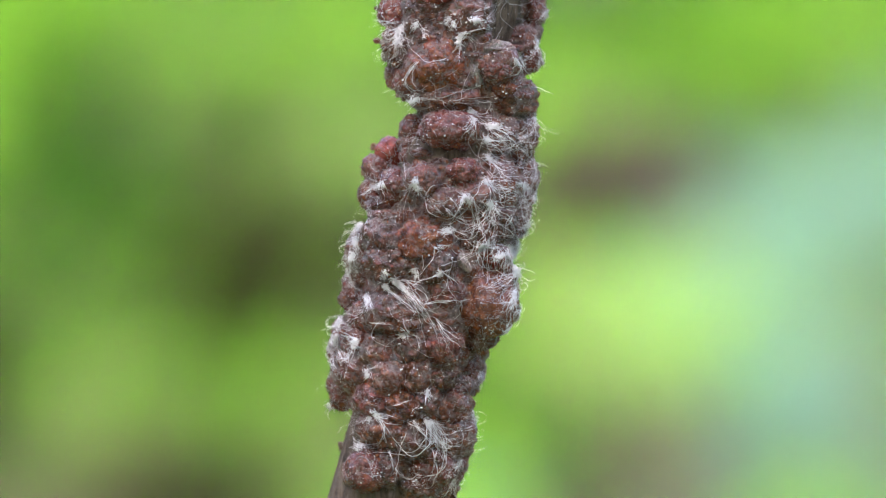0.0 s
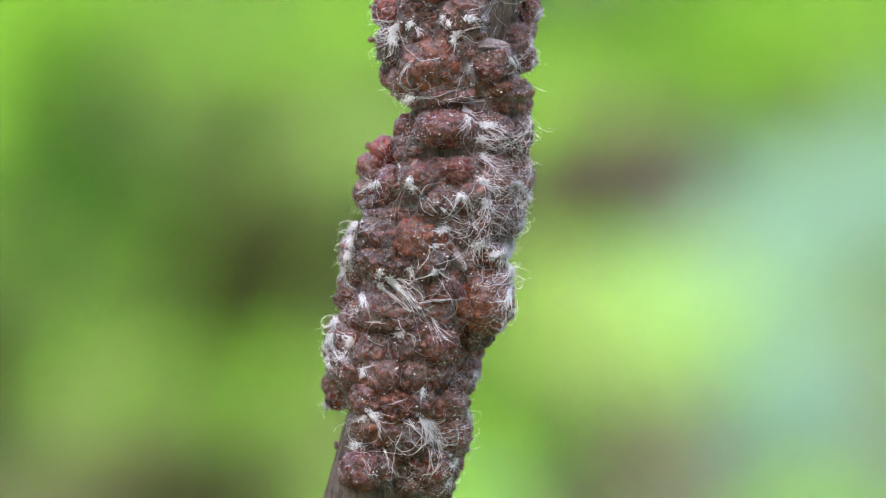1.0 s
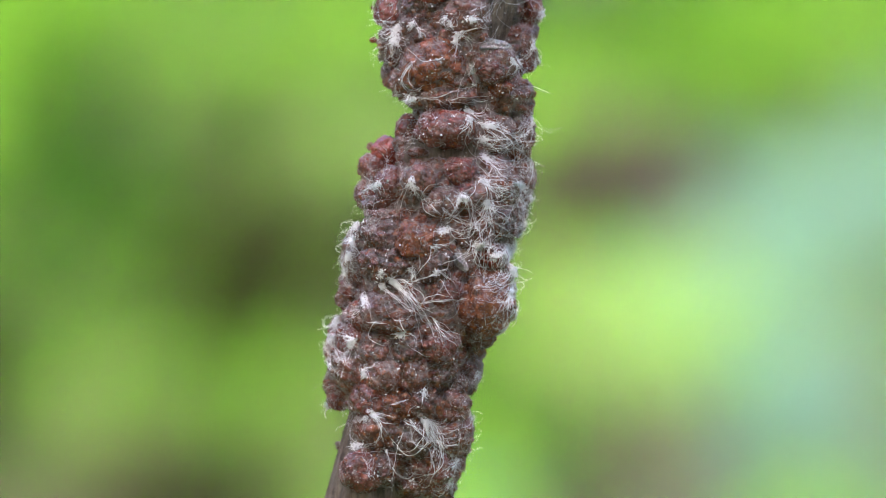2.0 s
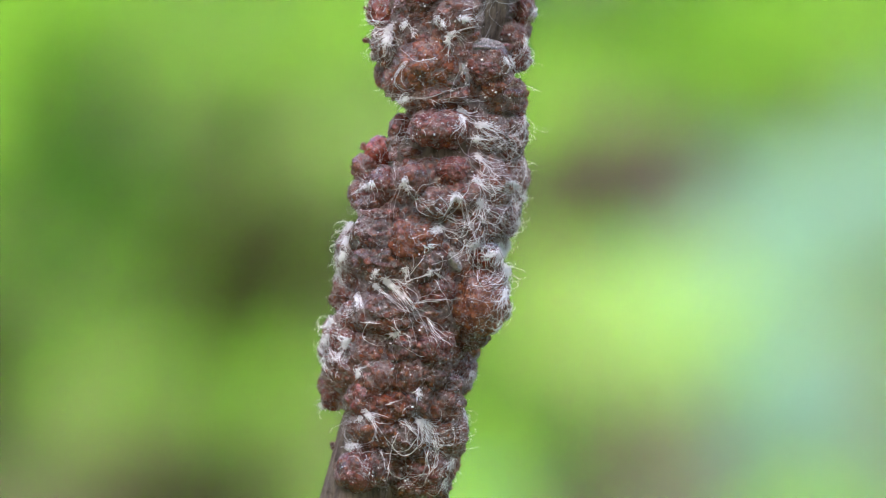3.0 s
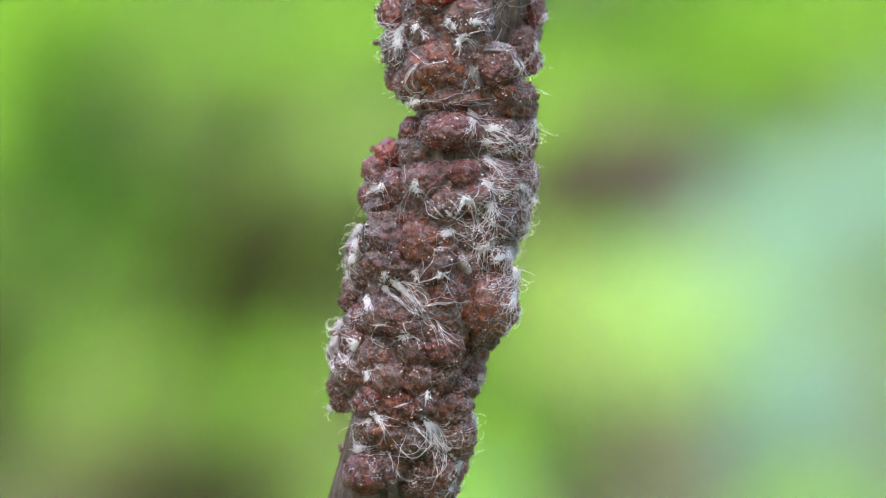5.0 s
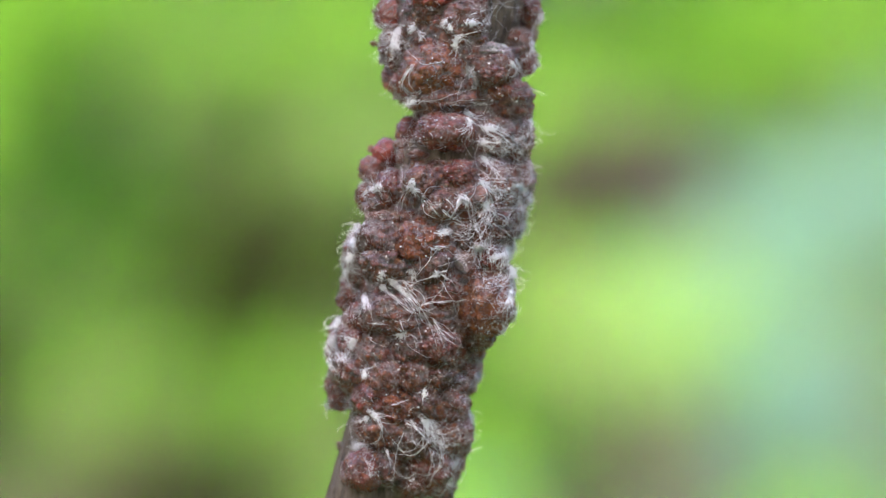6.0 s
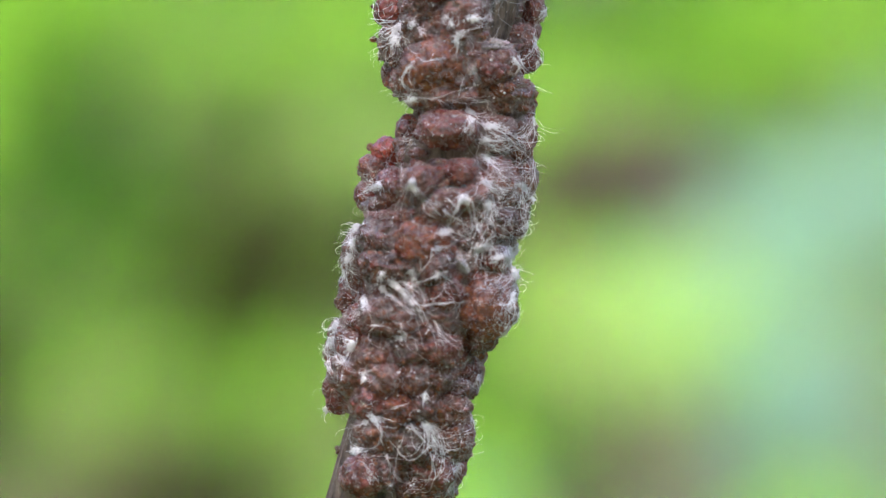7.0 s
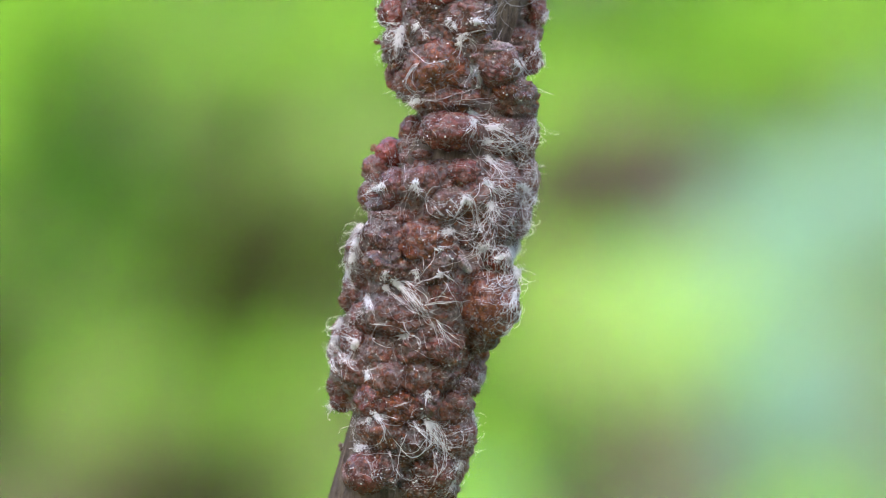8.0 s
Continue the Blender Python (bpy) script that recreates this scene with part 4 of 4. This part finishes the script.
tuft(11.07, 24.41, -76, 4.00, 7, 8, 3, 0.2)
tuft(12.27, 27.68, -100, 2.80, 7, 11, 3, 0.4)
tuft(11.54, 21.94, -70, 2.80, 6, 20, 5, 0)
tuft(11.21, 18.74, -20, 2.27, 2, 8, 2, 0, 0, True)
tuft(11.07, 5.94, -60, 1.20, 5, 40, 5, 0.4)
tuft(10.27, 3.07, 262, 3.60, 8, 11, 4, 0.2)
tuft(9.74, 0.07, 265, 3.60, 11, 9, 4, 0.5)
tuft(9.67, -2.73, -12, 2.13, 3, 14, 4, 0, 0, True)
tuft(-7.47, 23.08, 250, 2.00, 4, 30, 6, 0)
tuft(-13.94, -18.74, 200, 1.33, 8, 30, 4, 0.3)


def loose_threads():
    """Long single threads that loop over the crust, most of them on its hairy flank."""
    rng = random.Random(58)
    for i in range(112):
        if i < 92:
            v = rng.uniform(-1, 15)
            u = rng.uniform(3.6, 10.2)
        else:
            v = rng.uniform(-26, 30)
            u = axis(v) + rng.uniform(-5, 5)
        if front(u, v) is None:
            continue
        slow = rng.choice([-1, 1]) * rng.uniform(2, 11)
        turns = [slow + t for t in bends(rng, 3.5, 40)]
        tubes = [strand(rng, u, v, rng.uniform(180, 380), rng.uniform(3, 8), turns, rng.uniform(0.1, 0.6), rng.choice([0.014, 0.018, 0.022, 0.03]))]
        bundle("wax_thread", tubes, twig, "long single white wax thread")


loose_threads()


def fuzz():
    """Fine short threads and crumbs of wax all over the crust; some white crumbs stand in for glints."""
    rng = random.Random(77)
    hairs, crumbs = [], []
    while len(hairs) < 950:
        v = rng.uniform(-29, 34)
        left, right = half_widths(v)
        edge = rng.random() < 0.75
        u = axis(v) + (rng.choice([-left, right]) * rng.uniform(0.9, 1.15) if edge else rng.uniform(-left, right))
        if front(u, v) is None or bare(u, -3, v) > 0.5:
            continue
        hairs.append(strand(rng, u, v, rng.uniform(0, 360), rng.uniform(0.8, 2.6), bends(rng, 14, 12), rng.uniform(0.02, 0.3), rng.uniform(0.006, 0.011)))
    pts, faces = sphere(1)
    while len(crumbs) < 1150:
        v = rng.uniform(-29, 34)
        left, right = half_widths(v)
        u = axis(v) + rng.uniform(-left, right)
        f = front(u, v)
        if f is None:
            continue
        r = rng.choice([0.025, 0.03, 0.04, 0.055, 0.085])
        crumbs.append((np.array([u, f, v]) + pts[:, [0, 1, 2]] * r * np.array([rng.uniform(0.6, 2.2), 0.8, rng.uniform(0.6, 1.6)]) * (1 + 0.35 * np.sin(7 * pts[:, :1] + rng.uniform(0, 6) + 5 * pts[:, 2:])), faces))
    tagged(bundle("wax_fuzz", hairs, twig, "fine short white wax hairs"), kind="stuff")
    tagged(bundle("wax_crumb", crumbs, twig, "scattered white wax crumbs, some standing in for glints"), kind="stuff")


fuzz()


def motions():
    """The twig sways in the breeze: seconds, shift to the right and up (mm), lean to the right (degrees), shift away
    (mm), which stands in for the lens refocusing.
    """
    sway = [
        (0, -0.041, 0.275, 0.019, 0), (0.1, 0.094, 0.301, 0.028, 0), (0.2, -0.007, 0.328, 0.037, 0), (0.3, 0.024, 0.354, 0.045, 0), (0.4, -0.178, 0.381, 0.054, 0),
        (0.5, -0.445, 0.407, 0.063, 0), (0.6, -0.639, 0.408, 0.027, 0), (0.7, -0.798, 0.409, -0.009, 0), (0.8, -0.904, 0.409, -0.046, 0), (0.9, -0.850, 0.410, -0.082, 0),
        (1, -0.612, 0.411, -0.118, 0), (1.1, -0.517, 0.395, -0.081, 0), (1.2, -0.424, 0.378, -0.044, 0), (1.3, -0.265, 0.362, -0.007, 0), (1.4, -0.159, 0.345, 0.030, 0),
        (1.5, -0.194, 0.329, 0.067, 0), (1.6, -0.075, 0.333, 0.039, 0), (1.7, -0.202, 0.337, 0.011, 0), (2.8, -1.006, 0.378, -0.298, 0), (2.9, -1.167, 0.382, -0.326, 0),
        (3, -1.165, 0.386, -0.354, 0), (3.1, -1.138, 0.330, -0.305, 0), (3.2, -0.995, 0.274, -0.256, 0), (3.3, -0.725, 0.217, -0.206, 0), (3.4, -0.415, 0.161, -0.157, 0),
        (3.5, -0.156, 0.105, -0.108, 0), (3.6, -0.208, 0.156, -0.124, 0), (3.7, -0.405, 0.207, -0.140, 0), (3.8, -0.615, 0.257, -0.157, 0), (3.9, -0.765, 0.308, -0.173, 0),
        (4, -0.966, 0.359, -0.189, 0), (4.1, -0.883, 0.287, -0.151, 0), (4.2, -0.690, 0.215, -0.113, 0), (4.3, -0.385, 0.144, -0.076, 0), (4.4, -0.126, 0.072, -0.038, 0),
        (4.5, 0.000, 0.000, 0.000, 0), (4.6, 0.068, 0.011, -0.006, 0), (4.7, 0.102, 0.022, -0.011, 0), (5.8, -0.685, 0.146, -0.072, 1.3), (5.9, -0.618, 0.157, -0.077, 3.2),
        (6, -0.417, 0.168, -0.083, 4.9), (6.1, -0.319, 0.163, -0.071, 5.8), (6.2, -0.255, 0.158, -0.060, 5.7), (6.3, -0.237, 0.152, -0.048, 5.6), (6.4, -0.259, 0.147, -0.037, 5.5),
        (6.5, -0.304, 0.142, -0.025, 5.4), (6.6, -0.340, 0.138, -0.034, 0.3), (6.7, -0.371, 0.133, -0.044, -2.0), (6.8, -0.389, 0.129, -0.053, -8.2), (6.9, -0.387, 0.124, -0.063, -7.2),
        (7, -0.317, 0.120, -0.072, -7.2), (7.1, -0.142, 0.096, -0.058, -8.2), (7.2, -0.058, 0.072, -0.043, -8.2), (7.3, -0.028, 0.048, -0.029, -7.2), (7.4, 0.003, 0.024, -0.014, -3.9),
        (7.5, 0.000, 0.000, 0.000, 0), (7.6, -0.048, 0.028, 0.008, 0), (7.7, -0.136, 0.056, 0.016, 0), (7.8, -0.138, 0.085, 0.023, 0), (7.9, -0.006, 0.113, 0.031, 0),
        (8, -0.003, 0.141, 0.039, 0),
    ]
    rows = []
    du, dv = PIVOT[0] * 1000, (PIVOT[2] - EYE) * 1000
    for t, right, up, lean, away in sway:
        a = radians(lean)
        rows.append((t, pose(PIVOT[0] + 0.001 * (right + dv * a), PIVOT[1] + 0.001 * away, PIVOT[2] + 0.001 * (up - du * a), 0, lean, 0)))
    walk(twig, rows)


motions()
